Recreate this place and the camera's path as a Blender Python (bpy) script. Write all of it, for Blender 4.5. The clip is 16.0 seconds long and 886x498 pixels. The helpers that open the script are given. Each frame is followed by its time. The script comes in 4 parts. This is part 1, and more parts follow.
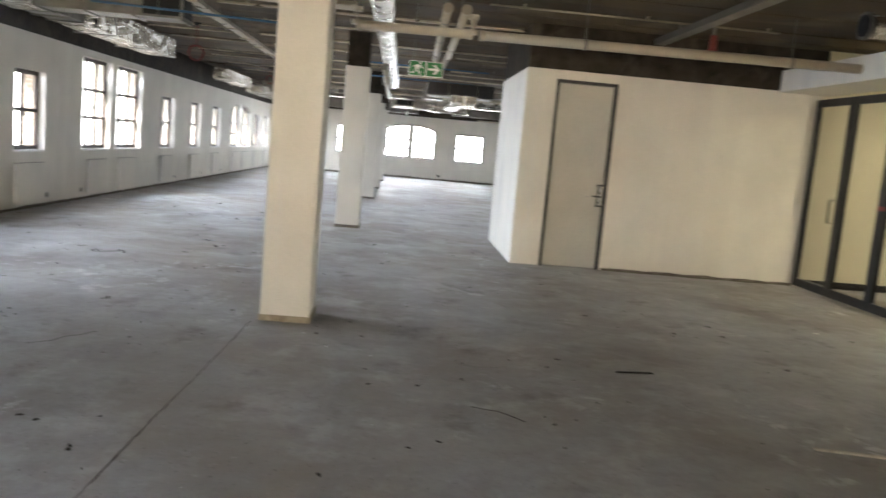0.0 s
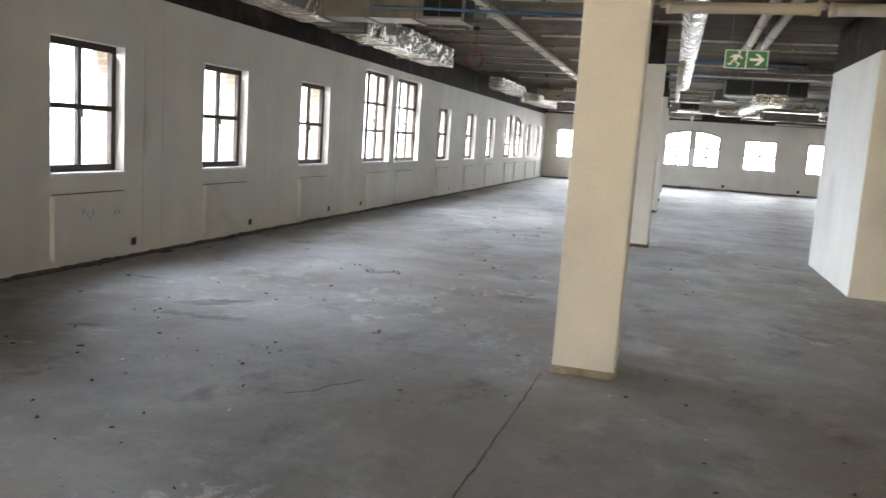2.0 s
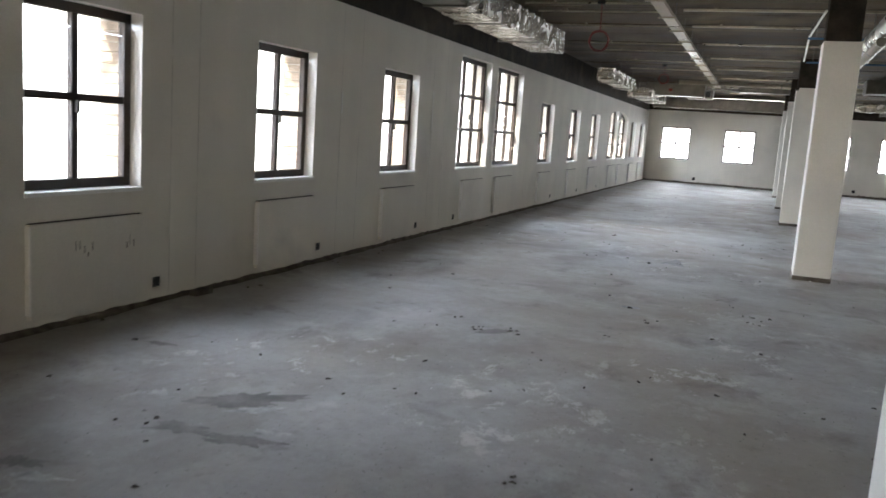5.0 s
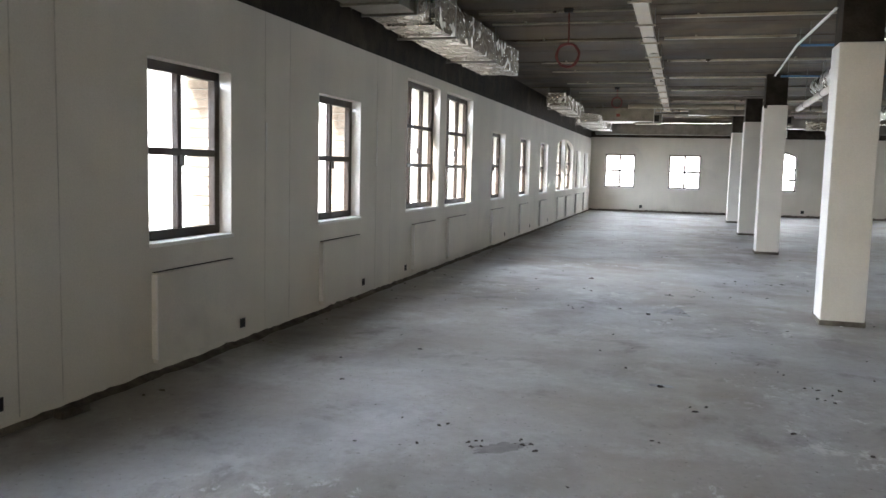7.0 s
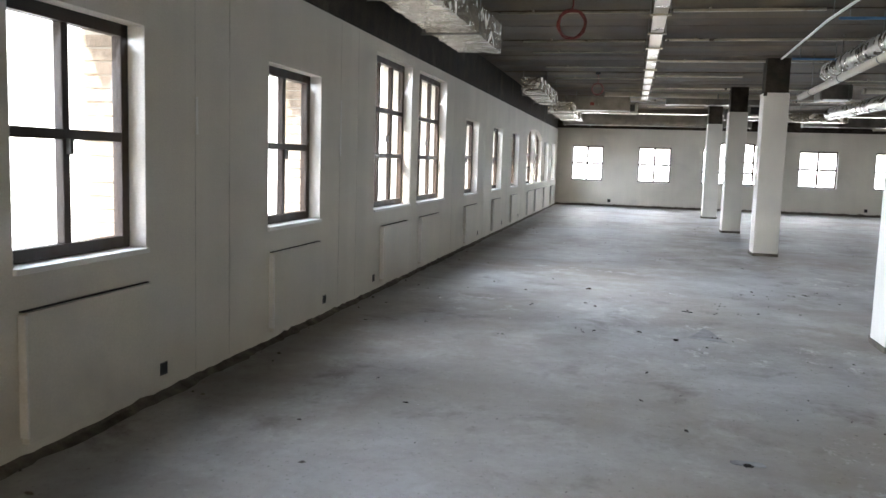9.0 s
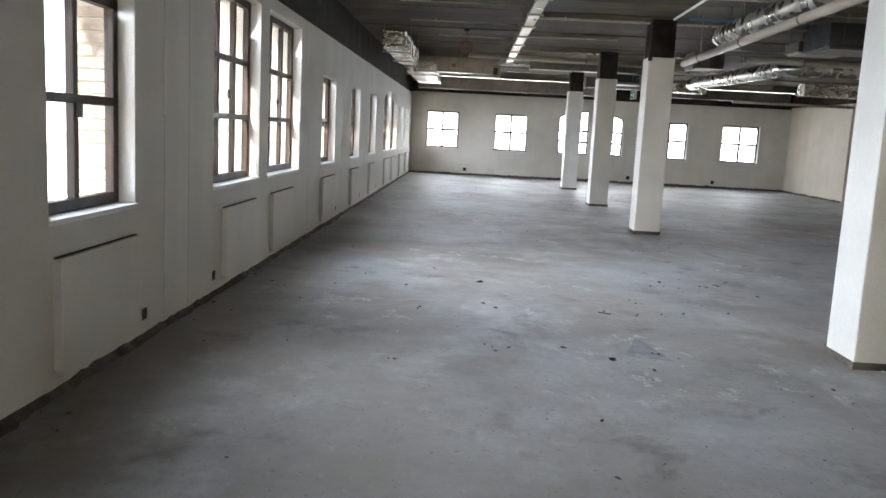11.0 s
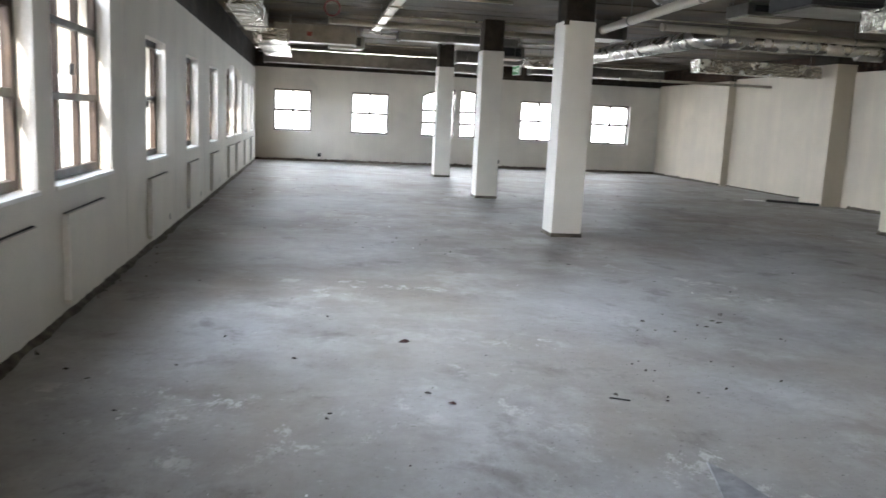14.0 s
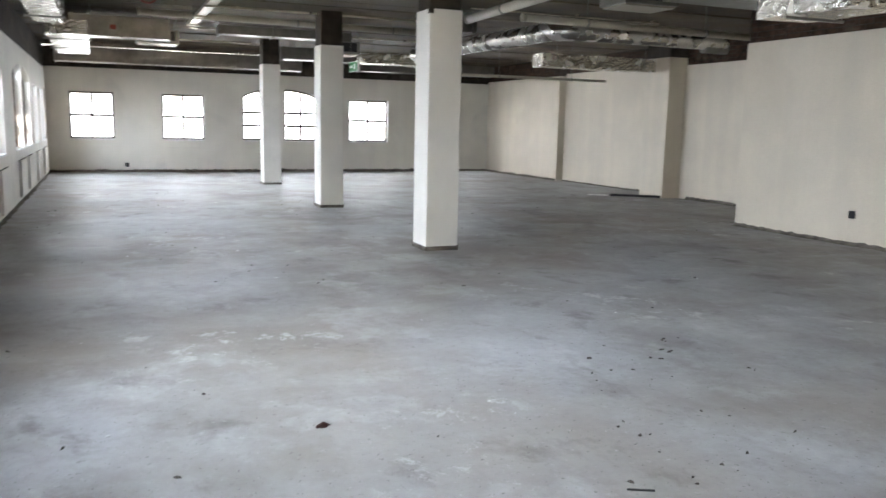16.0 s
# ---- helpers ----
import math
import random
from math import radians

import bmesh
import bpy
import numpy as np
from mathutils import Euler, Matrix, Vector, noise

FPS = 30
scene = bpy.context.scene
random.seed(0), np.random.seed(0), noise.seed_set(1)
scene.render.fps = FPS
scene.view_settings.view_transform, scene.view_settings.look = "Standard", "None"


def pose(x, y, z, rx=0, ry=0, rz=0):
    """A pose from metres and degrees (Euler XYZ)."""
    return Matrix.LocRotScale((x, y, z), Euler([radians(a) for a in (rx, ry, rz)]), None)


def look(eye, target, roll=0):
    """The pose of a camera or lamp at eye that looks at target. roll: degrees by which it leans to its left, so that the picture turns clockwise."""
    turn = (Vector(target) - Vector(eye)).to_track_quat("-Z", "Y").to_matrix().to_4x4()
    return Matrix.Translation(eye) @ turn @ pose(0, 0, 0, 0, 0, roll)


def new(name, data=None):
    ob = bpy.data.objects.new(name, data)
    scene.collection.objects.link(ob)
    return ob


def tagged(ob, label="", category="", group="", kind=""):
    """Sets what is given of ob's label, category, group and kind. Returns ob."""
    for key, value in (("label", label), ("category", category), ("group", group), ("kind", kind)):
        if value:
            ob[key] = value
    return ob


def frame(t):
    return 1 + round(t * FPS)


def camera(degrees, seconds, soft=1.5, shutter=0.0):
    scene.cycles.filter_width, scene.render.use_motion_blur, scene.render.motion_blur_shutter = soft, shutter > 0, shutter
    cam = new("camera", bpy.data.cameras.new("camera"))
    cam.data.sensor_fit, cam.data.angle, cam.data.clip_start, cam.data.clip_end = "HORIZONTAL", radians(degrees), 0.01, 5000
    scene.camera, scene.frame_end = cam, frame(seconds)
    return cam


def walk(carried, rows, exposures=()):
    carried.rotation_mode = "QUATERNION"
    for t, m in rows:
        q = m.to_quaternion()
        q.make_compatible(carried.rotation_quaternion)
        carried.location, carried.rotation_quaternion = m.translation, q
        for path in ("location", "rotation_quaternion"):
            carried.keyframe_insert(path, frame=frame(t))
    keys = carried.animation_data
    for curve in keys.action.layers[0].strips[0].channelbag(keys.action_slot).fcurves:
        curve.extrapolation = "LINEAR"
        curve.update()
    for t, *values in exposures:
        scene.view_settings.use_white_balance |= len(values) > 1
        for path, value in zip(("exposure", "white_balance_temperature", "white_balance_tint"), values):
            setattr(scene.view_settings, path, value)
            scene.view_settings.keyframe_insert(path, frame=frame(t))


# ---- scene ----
cam = camera(57.5, 16.0, shutter=0.4)
PATH = [
    (0, (0.029, 0.108, 1.51), (0.151, 2.089, 1.26), 5.1),
    (0.5, (-0.026, 0.46, 1.489), (-0.21, 2.437, 1.247), 4.2),
    (1, (-0.128, 0.773, 1.477), (-0.497, 2.725, 1.247), 3.9),
    (1.5, (-0.26, 1.124, 1.469), (-0.707, 3.056, 1.21), 3.7),
    (2, (-0.398, 1.448, 1.468), (-0.917, 3.359, 1.191), 3.9),
    (2.5, (-0.551, 1.827, 1.462), (-1.19, 3.7, 1.173), 3.6),
    (3, (-0.732, 2.207, 1.46), (-1.37, 4.077, 1.15), 2.4),
    (3.5, (-0.93, 2.591, 1.463), (-1.685, 4.414, 1.137), 3.4),
    (4, (-1.114, 2.983, 1.449), (-1.882, 4.787, 1.056), 2.8),
    (4.5, (-1.3, 3.355, 1.455), (-2.103, 5.146, 1.072), 3.2),
    (5, (-1.518, 3.766, 1.467), (-2.221, 5.615, 1.172), 3.9),
    (7.5, (-2.561, 5.761, 1.436), (-3.098, 7.677, 1.237), 1.6),
    (8, (-2.741, 6.116, 1.449), (-3.242, 8.041, 1.24), 2.0),
    (10.5, (-3.512, 8.171, 1.415), (-3.72, 10.145, 1.169), 2.0),
    (11, (-3.649, 8.598, 1.436), (-3.702, 10.577, 1.148), 3.0),
    (11.5, (-3.765, 9.082, 1.42), (-3.785, 11.061, 1.132), 1.5),
    (12, (-3.842, 9.54, 1.41), (-3.816, 11.519, 1.122), 1.3),
    (12.5, (-3.899, 9.985, 1.428), (-3.798, 11.962, 1.139), 3.2),
    (13, (-3.957, 10.45, 1.434), (-3.813, 12.427, 1.165), 3.2),
    (13.5, (-3.999, 10.888, 1.433), (-3.762, 12.85, 1.129), 2.1),
    (14, (-4.112, 11.333, 1.432), (-3.78, 13.279, 1.116), 2.7),
    (14.5, (-4.147, 11.691, 1.449), (-3.616, 13.597, 1.158), 3.6),
    (15, (-4.23, 12.111, 1.439), (-3.691, 14.015, 1.147), 3.7),
    (15.5, (-4.305, 12.5, 1.446), (-3.69, 14.374, 1.115), 2.8),
    (16, (-4.403, 12.725, 1.447), (-3.635, 14.546, 1.143), 1.2),
]
EXPOSURES = [(0, 0.52), (1.5, 0.47), (3.5, 0.1), (5, -0.18), (8, -0.05), (11.5, -0.18), (12.5, -0.15), (14.5, -0.03), (16, 0.12)]
BASE = 0.85
walk(cam, [(t, look(eye, target, roll)) for t, eye, target, roll in PATH], [(t, BASE + e) for t, e in EXPOSURES])


# ---- light ----
world = bpy.data.worlds.new("sky")
scene.world = world
world.use_nodes = True
wn = world.node_tree.nodes
sky = wn.new("ShaderNodeTexSky")
sky.sky_type, sky.sun_disc = "NISHITA", False
sky.sun_elevation, sky.sun_rotation = radians(31), radians(195)
world.node_tree.links.new(sky.outputs[0], wn["Background"].inputs[0])
wn["Background"].inputs[1].default_value = 0.15
sun = new("sun", bpy.data.lights.new("sun", "SUN"))
sun.data.energy, sun.data.angle, sun.data.color = 5.0, radians(0.6), (1.0, 0.9, 0.76)
sun.matrix_world = look((-22, -80, 50), (0, 0, 0))
SKY_LIGHT = 19.5     # radiant power for each square metre of window
FRONT_LIGHT = 4.7   # the same for the windows of the near wall


# ---- materials ----
def material(name, color, rough=0.6, metal=0.0, spread=0.12, scale=3.0, fine=60.0, bump=0.15, dirt=None, dirt_amount=0.5, dirt_scale=0.8, island=0.0, step=0.01, lanes=0.0, boards=0.0):
    m = bpy.data.materials.new(name)
    m.use_nodes = True
    n, l = m.node_tree.nodes, m.node_tree.links
    b = n["Principled BSDF"]
    b.inputs["Roughness"].default_value, b.inputs["Metallic"].default_value = rough, metal
    b.inputs["Specular IOR Level"].default_value = 0.12 if rough > 0.82 else 0.45
    geo = n.new("ShaderNodeNewGeometry")

    def noise_at(sc, detail=6.0, distortion=0.0):
        t = n.new("ShaderNodeTexNoise")
        t.inputs["Scale"].default_value, t.inputs["Detail"].default_value = sc, detail
        t.inputs["Distortion"].default_value = distortion
        l.new(geo.outputs["Position"], t.inputs["Vector"])
        return t.outputs["Fac"]

    def mixed(fac, a, bb, kind="MIX"):
        x = n.new("ShaderNodeMix")
        x.data_type, x.blend_type = "RGBA", kind
        for socket, value in ((x.inputs[0], fac), (x.inputs[6], a), (x.inputs[7], bb)):
            if hasattr(value, "is_linked"):
                l.new(value, socket)
            else:
                socket.default_value = value
        return x.outputs[2]

    def ramp(value, lo, hi):
        r = n.new("ShaderNodeMapRange")
        r.inputs[1].default_value, r.inputs[2].default_value = lo, hi
        l.new(value, r.inputs[0])
        return r.outputs[0]

    dark = tuple(c * (1 - spread * 2) for c in color) + (1,)
    light = tuple(min(1, c * (1 + spread)) for c in color) + (1,)
    coarse = ramp(noise_at(scale), 0.3, 0.7)
    grain = noise_at(fine, 4.0)
    out = mixed(coarse, dark, light)
    out = mixed(ramp(grain, 0.3, 0.75), mixed(0.12, out, (0, 0, 0, 1)), out)
    if dirt:
        out = mixed(ramp(noise_at(dirt_scale, 8.0, 0.6), 0.66 - 0.3 * dirt_amount, 0.74), out, (*dirt, 1))
    if lanes:
        mp = n.new("ShaderNodeMapping")
        mp.inputs["Scale"].default_value = (2.6, 2.6, 0.07)
        l.new(geo.outputs["Position"], mp.inputs["Vector"])
        t = n.new("ShaderNodeTexNoise")
        t.inputs["Scale"].default_value, t.inputs["Detail"].default_value = 1.0, 5.0
        l.new(mp.outputs[0], t.inputs["Vector"])
        out = mixed(ramp(t.outputs["Fac"], 0.42, 0.62), mixed(lanes, out, (0.36, 0.335, 0.3, 1)), out)
    if island:
        r = n.new("ShaderNodeObjectInfo")
        out = mixed(ramp(r.outputs["Random"], 0, 1), mixed(island, out, (0, 0, 0, 1)), out)
    if boards:
        out = mixed(ramp(geo.outputs["Random Per Island"], 0, 1), mixed(boards, out, (0.01, 0.008, 0.006, 1)), out)
    l.new(out, b.inputs["Base Color"])
    if bump:
        bp = n.new("ShaderNodeBump")
        bp.inputs["Strength"].default_value, bp.inputs["Distance"].default_value = bump, step
        l.new(grain, bp.inputs["Height"])
        l.new(bp.outputs[0], b.inputs["Normal"])
    rr = n.new("ShaderNodeMapRange")
    rr.inputs[3].default_value, rr.inputs[4].default_value = max(0.04, rough - 0.12), min(1, rough + 0.12)
    l.new(coarse, rr.inputs[0])
    l.new(rr.outputs[0], b.inputs["Roughness"])
    return m


plaster = material("plaster", (0.76, 0.725, 0.655), 0.75, spread=0.05, scale=1.2, fine=90, bump=0.12, dirt=(0.6, 0.575, 0.53), dirt_amount=0.2, lanes=0.09)
# plaster for the right-hand walls, darker, with warm bounce light mixed into the colour
plaster_warm_bounce = material("plaster_warm_bounce", (0.66, 0.585, 0.47), 0.78, spread=0.05, scale=1.2, fine=90, bump=0.12, dirt=(0.56, 0.49, 0.39), dirt_amount=0.2, lanes=0.14)
column_paint = material("column_paint", (0.77, 0.745, 0.69), 0.7, spread=0.04, scale=2.0, fine=110, bump=0.1)
column_mortar = material("column_mortar", (0.4, 0.35, 0.27), 0.88, spread=0.2, scale=9, fine=60, bump=0.6, step=0.02)
old_brick = material("old_brick", (0.075, 0.042, 0.028), 0.9, spread=0.35, scale=7, fine=40, bump=0.7, dirt=(0.11, 0.085, 0.065), dirt_amount=0.3, dirt_scale=3, step=0.02, boards=0.4)
reveal_paint = material("reveal_paint", (0.84, 0.83, 0.81), 0.6, spread=0.03, scale=3, fine=90, bump=0.06)


def screed():
    """Dusty concrete screed: pale dust drifts, dark stains, trowel marks and pores."""
    m = bpy.data.materials.new("floor_concrete")
    m.use_nodes = True
    n, l = m.node_tree.nodes, m.node_tree.links
    b = n["Principled BSDF"]
    geo = n.new("ShaderNodeNewGeometry")

    def field(scale, stretch=(1, 1, 1), detail=8.0, distortion=0.0, lo=0.35, hi=0.65, rough=0.6, turn=0.0):
        mp = n.new("ShaderNodeMapping")
        mp.inputs["Scale"].default_value, mp.inputs["Rotation"].default_value = stretch, (0, 0, turn)
        l.new(geo.outputs["Position"], mp.inputs["Vector"])
        t = n.new("ShaderNodeTexNoise")
        for k, v in (("Scale", scale), ("Detail", detail), ("Distortion", distortion), ("Roughness", rough)):
            t.inputs[k].default_value = v
        l.new(mp.outputs[0], t.inputs["Vector"])
        r = n.new("ShaderNodeMapRange")
        r.inputs[1].default_value, r.inputs[2].default_value = lo, hi
        l.new(t.outputs["Fac"], r.inputs[0])
        return r.outputs[0]

    def over(under, colour, fac, amount):
        k = n.new("ShaderNodeMath")
        k.operation = "MULTIPLY"
        k.inputs[1].default_value = amount
        l.new(fac, k.inputs[0])
        x = n.new("ShaderNodeMix")
        x.data_type = "RGBA"
        l.new(k.outputs[0], x.inputs[0])
        if hasattr(under, "is_linked"):
            l.new(under, x.inputs[6])
        else:
            x.inputs[6].default_value = under
        x.inputs[7].default_value = colour
        return x.outputs[2]

    def product(a, bb):
        k = n.new("ShaderNodeMath")
        k.operation = "MULTIPLY"
        l.new(a, k.inputs[0])
        l.new(bb, k.inputs[1])
        return k.outputs[0]

    c = over((0.265, 0.243, 0.217, 1), (0.36, 0.36, 0.362, 1), field(0.4, detail=6, lo=0.38, hi=0.6), 0.9)
    c = over(c, (0.24, 0.195, 0.15, 1), field(0.33, (1.2, 0.7, 1), 8, 0.2, 0.5, 0.66, 0.6, 1.1), 0.6)
    c = over(c, (0.17, 0.155, 0.138, 1), field(0.7, (1.1, 0.8, 1), 12, 0.15, 0.5, 0.66, 0.66, 0.4), 0.65)
    c = over(c, (0.5, 0.5, 0.5, 1), field(1.0, (1.1, 0.9, 1), 12, 0.1, 0.52, 0.66, 0.68), 0.5)
    c = over(c, (0.12, 0.108, 0.095, 1), field(1.7, (1.1, 0.9, 1), 12, 0.2, 0.57, 0.68, 0.66, 0.2), 0.65)
    # crusts of spilt plaster, in places only
    c = over(c, (0.6, 0.59, 0.57, 1), product(field(3.4, (1, 0.8, 1), 15, 0.25, 0.55, 0.59, 0.8, 0.7), field(0.45, detail=4, lo=0.52, hi=0.6, turn=2.0)), 0.6)
    c = over(c, (0.2, 0.185, 0.168, 1), field(12.0, detail=12, lo=0.45, hi=0.68, rough=0.75), 0.35)
    c = over(c, (0.5, 0.49, 0.47, 1), field(18.0, detail=10, lo=0.6, hi=0.68, rough=0.7), 0.35)
    c = over(c, (0.08, 0.07, 0.06, 1), field(34.0, lo=0.62, hi=0.68), 0.65)
    l.new(c, b.inputs["Base Color"])
    r = n.new("ShaderNodeMapRange")
    r.inputs[3].default_value, r.inputs[4].default_value = 0.5, 0.74
    l.new(field(1.6, (1, 1.6, 1), 8, 0.6, 0.35, 0.65), r.inputs[0])
    l.new(r.outputs[0], b.inputs["Roughness"])
    b.inputs["Specular IOR Level"].default_value = 0.5
    bp = n.new("ShaderNodeBump")
    bp.inputs["Strength"].default_value, bp.inputs["Distance"].default_value = 0.35, 0.012
    l.new(field(9.0, detail=12, lo=0.0, hi=1.0, rough=0.65), bp.inputs["Height"])
    l.new(bp.outputs[0], b.inputs["Normal"])
    return m


floor_concrete = screed()
dark_concrete = material("dark_concrete", (0.05, 0.04, 0.031), 0.85, spread=0.3, scale=4, fine=40, bump=0.7, dirt=(0.09, 0.075, 0.06), dirt_amount=0.3, dirt_scale=2, step=0.02)
ceiling_concrete = material("ceiling_concrete", (0.11, 0.078, 0.044), 0.8, spread=0.28, scale=1.5, fine=30, bump=0.4, dirt=(0.19, 0.142, 0.088), dirt_amount=0.4, dirt_scale=0.9, boards=0.45)
mortar = material("mortar", (0.17, 0.15, 0.125), 0.9, spread=0.3, scale=9, fine=60, bump=0.8, step=0.02)
foil = material("foil", (0.86, 0.83, 0.76), 0.22, 1.0, spread=0.06, scale=6, fine=22, bump=0.9, step=0.03)
galvanised = material("galvanised", (0.25, 0.24, 0.222), 0.4, 1.0, spread=0.15, scale=5, fine=40, bump=0.08)
spiral_steel = material("spiral_steel", (0.6, 0.58, 0.54), 0.28, 1.0, spread=0.1, scale=5, fine=40, bump=0.05)
pale_zinc = material("pale_zinc", (0.46, 0.4, 0.31), 0.36, 0.85, spread=0.12, scale=4, fine=40, bump=0.06)
pvc = material("pvc", (0.4, 0.355, 0.28), 0.4, spread=0.06, scale=3, fine=60, bump=0.04)
black_metal = material("black_metal", (0.018, 0.018, 0.02), 0.4, spread=0.2, scale=8, fine=90, bump=0.05)
black_rubber = material("black_rubber", (0.02, 0.02, 0.02), 0.75, spread=0.2, scale=8, fine=90, bump=0.2)
frame_brown = material("frame_brown", (0.036, 0.019, 0.011), 0.5, spread=0.2, scale=7, fine=80, bump=0.1)
door_paint = material("door_paint", (0.5, 0.485, 0.43), 0.5, spread=0.04, scale=2, fine=70, bump=0.05)
steel = material("steel", (0.6, 0.6, 0.6), 0.28, 1.0, spread=0.08, scale=9, fine=90, bump=0.03)
# brick paled so that its colour carries the overexposed sunlight
brick_sunlit = material("brick_sunlit", (0.74, 0.63, 0.53), 0.85, spread=0.2, scale=9, fine=60, bump=0.5, island=0.3)
red_plastic = material("red_plastic", (0.2, 0.03, 0.024), 0.45, spread=0.1, scale=9, fine=60, bump=0.05)
blue_plastic = material("blue_plastic", (0.035, 0.11, 0.22), 0.45, spread=0.1, scale=9, fine=60, bump=0.05)
sign_green = material("sign_green", (0.02, 0.2, 0.05), 0.4, spread=0.05, scale=9, fine=60, bump=0.0)
sign_white = material("sign_white", (0.85, 0.88, 0.82), 0.4, spread=0.03, scale=9, fine=60, bump=0.0)
chip_material = material("chip_material", (0.09, 0.08, 0.07), 0.85, spread=0.4, scale=5, fine=50, bump=0.4)
wood = material("wood", (0.5, 0.44, 0.35), 0.7, spread=0.25, scale=8, fine=50, bump=0.3)
lobby_paint = material("lobby_paint", (0.8, 0.74, 0.55), 0.7, spread=0.04, scale=2, fine=80, bump=0.05)
patch_mortar = material("patch_mortar", (0.24, 0.23, 0.215), 0.7, spread=0.2, scale=4, fine=50, bump=0.4)

glass = bpy.data.materials.new("glass")
glass.use_nodes = True
g = glass.node_tree.nodes["Principled BSDF"]
g.inputs["Roughness"].default_value, g.inputs["IOR"].default_value = 0.02, 1.1
g.inputs["Transmission Weight"].default_value = 1.0
lamp_glow = bpy.data.materials.new("lamp_glow")
lamp_glow.use_nodes = True
g = lamp_glow.node_tree.nodes["Principled BSDF"]
g.inputs["Emission Color"].default_value, g.inputs["Emission Strength"].default_value = (1, 0.9, 0.62, 1), 9.0


# ---- mesh helpers ----
def box(bm, x0, y0, z0, x1, y1, z1, bevel=0.0):
    x0, x1, y0, y1, z0, z1 = min(x0, x1), max(x0, x1), min(y0, y1), max(y0, y1), min(z0, z1), max(z0, z1)
    b = bmesh.new() if bevel else bm
    v = [b.verts.new(p) for p in ((x0, y0, z0), (x1, y0, z0), (x1, y1, z0), (x0, y1, z0), (x0, y0, z1), (x1, y0, z1), (x1, y1, z1), (x0, y1, z1))]
    for f in ((3, 2, 1, 0), (4, 5, 6, 7), (0, 1, 5, 4), (1, 2, 6, 5), (2, 3, 7, 6), (3, 0, 4, 7)):
        b.faces.new([v[i] for i in f])
    if bevel:
        bmesh.ops.bevel(b, geom=b.edges[:], offset=bevel, segments=2, affect="EDGES", profile=0.6)
        me = bpy.data.meshes.new("t")
        b.to_mesh(me)
        b.free()
        bm.from_mesh(me)
        bpy.data.meshes.remove(me)


def one_box(*a, bevel=0.0):
    bm = bmesh.new()
    box(bm, *a, bevel=bevel)
    return bm


def tube(bm, points, radius, segments=14, ribs=0, caps=True):
    """A round tube along points; ribs: a raised seam every so many metres."""
    pts = [Vector(p) for p in points]
    path = []
    if ribs:
        for a, b in zip(pts, pts[1:]):
            n = max(2, int((b - a).length / ribs))
            for i in range(n):
                for f, r in ((0, 1.0), (0.42, 1.0), (0.5, 1.02), (0.58, 1.0)):
                    path.append((a.lerp(b, (i + f) / n), r))
        path.append((pts[-1], 1.0))
    else:
        path = [(p, 1.0) for p in pts]
    rings = []
    up = None
    for i, (p, r) in enumerate(path):
        d = (path[min(i + 1, len(path) - 1)][0] - path[max(i - 1, 0)][0]).normalized()
        if up is None:
            up = d.orthogonal().normalized()
        up = (up - d * up.dot(d)).normalized()
        side = d.cross(up)
        rings.append([bm.verts.new(p + (up * math.cos(a) + side * math.sin(a)) * radius * r) for a in (2 * math.pi * k / segments for k in range(segments))])
    for a, b in zip(rings, rings[1:]):
        for k in range(segments):
            f = bm.faces.new((a[k], a[(k + 1) % segments], b[(k + 1) % segments], b[k]))
            f.smooth = True
    if caps:
        bm.faces.new(rings[0][::-1])
        bm.faces.new(rings[-1])
    return bm


def mesh_of(name, bm, mat):
    bmesh.ops.recalc_face_normals(bm, faces=bm.faces)
    me = bpy.data.meshes.new(name)
    bm.to_mesh(me)
    bm.free()
    me.materials.append(mat)
    return me


def part(name, bm, mat, parent, label=""):
    ob = new(name, mesh_of(name, bm, mat))
    ob.parent = parent
    return tagged(ob, label)


def thing(name, label, category, group="", at=(0, 0, 0)):
    ob = tagged(new(name), label, category, group)
    ob.location = at
    return ob


def solid(name, bm, mat, label, category, group="", kind=""):
    return tagged(new(name, mesh_of(name, bm, mat)), label, category, group, kind)


# ---- plan ----
LEFT, BACK, NEAR, CEIL, THICK, BAND = -5.71, 36.29, -4.0, 3.28, 0.40, 2.68
SILL, HEAD = 0.868, 2.12
LEFT_WINDOWS = [(2.4, 3.42, HEAD), (7.47, 8.49, HEAD), (9.92, 10.94, HEAD), (12.5, 13.55, HEAD), (15.07, 16.5, 2.55), (16.82, 18.38, 2.55), (19.82, 20.95, HEAD),
                (22.5, 23.65, HEAD), (25.05, 26.2, HEAD), (27.75, 29.3, 0), (29.6, 31.2, 0), (32.0, 33.15, HEAD), (34.2, 35.4, HEAD)]
BACK_WINDOWS = [(-5.17, -4.08, HEAD), (-2.86, -1.75, HEAD), (-0.70, 0.32, 0), (0.48, 1.48, 0), (2.42, 3.64, HEAD), (4.78, 6.02, HEAD)]
NEAR_WINDOWS = [(-4.6, -3.2, HEAD), (-1.9, -0.5, HEAD), (0.8, 2.2, HEAD), (3.5, 4.9, HEAD)]


def arch_at(u, a, b):
    """The height of a shallow arch over a..b."""
    t = (u - (a + b) / 2) / ((b - a) / 2)
    return 2.0 + 0.36 * math.sqrt(max(0.0, 1 - 0.9 * t * t)) + 0.0


def head_line(a, b, head, pair):
    """The points of an opening's head, from a to b."""
    if head:
        return [(a, head), (b, head)]
    return [(a + (b - a) * i / 8, arch_at(a + (b - a) * i / 8, *pair)) for i in range(9)]


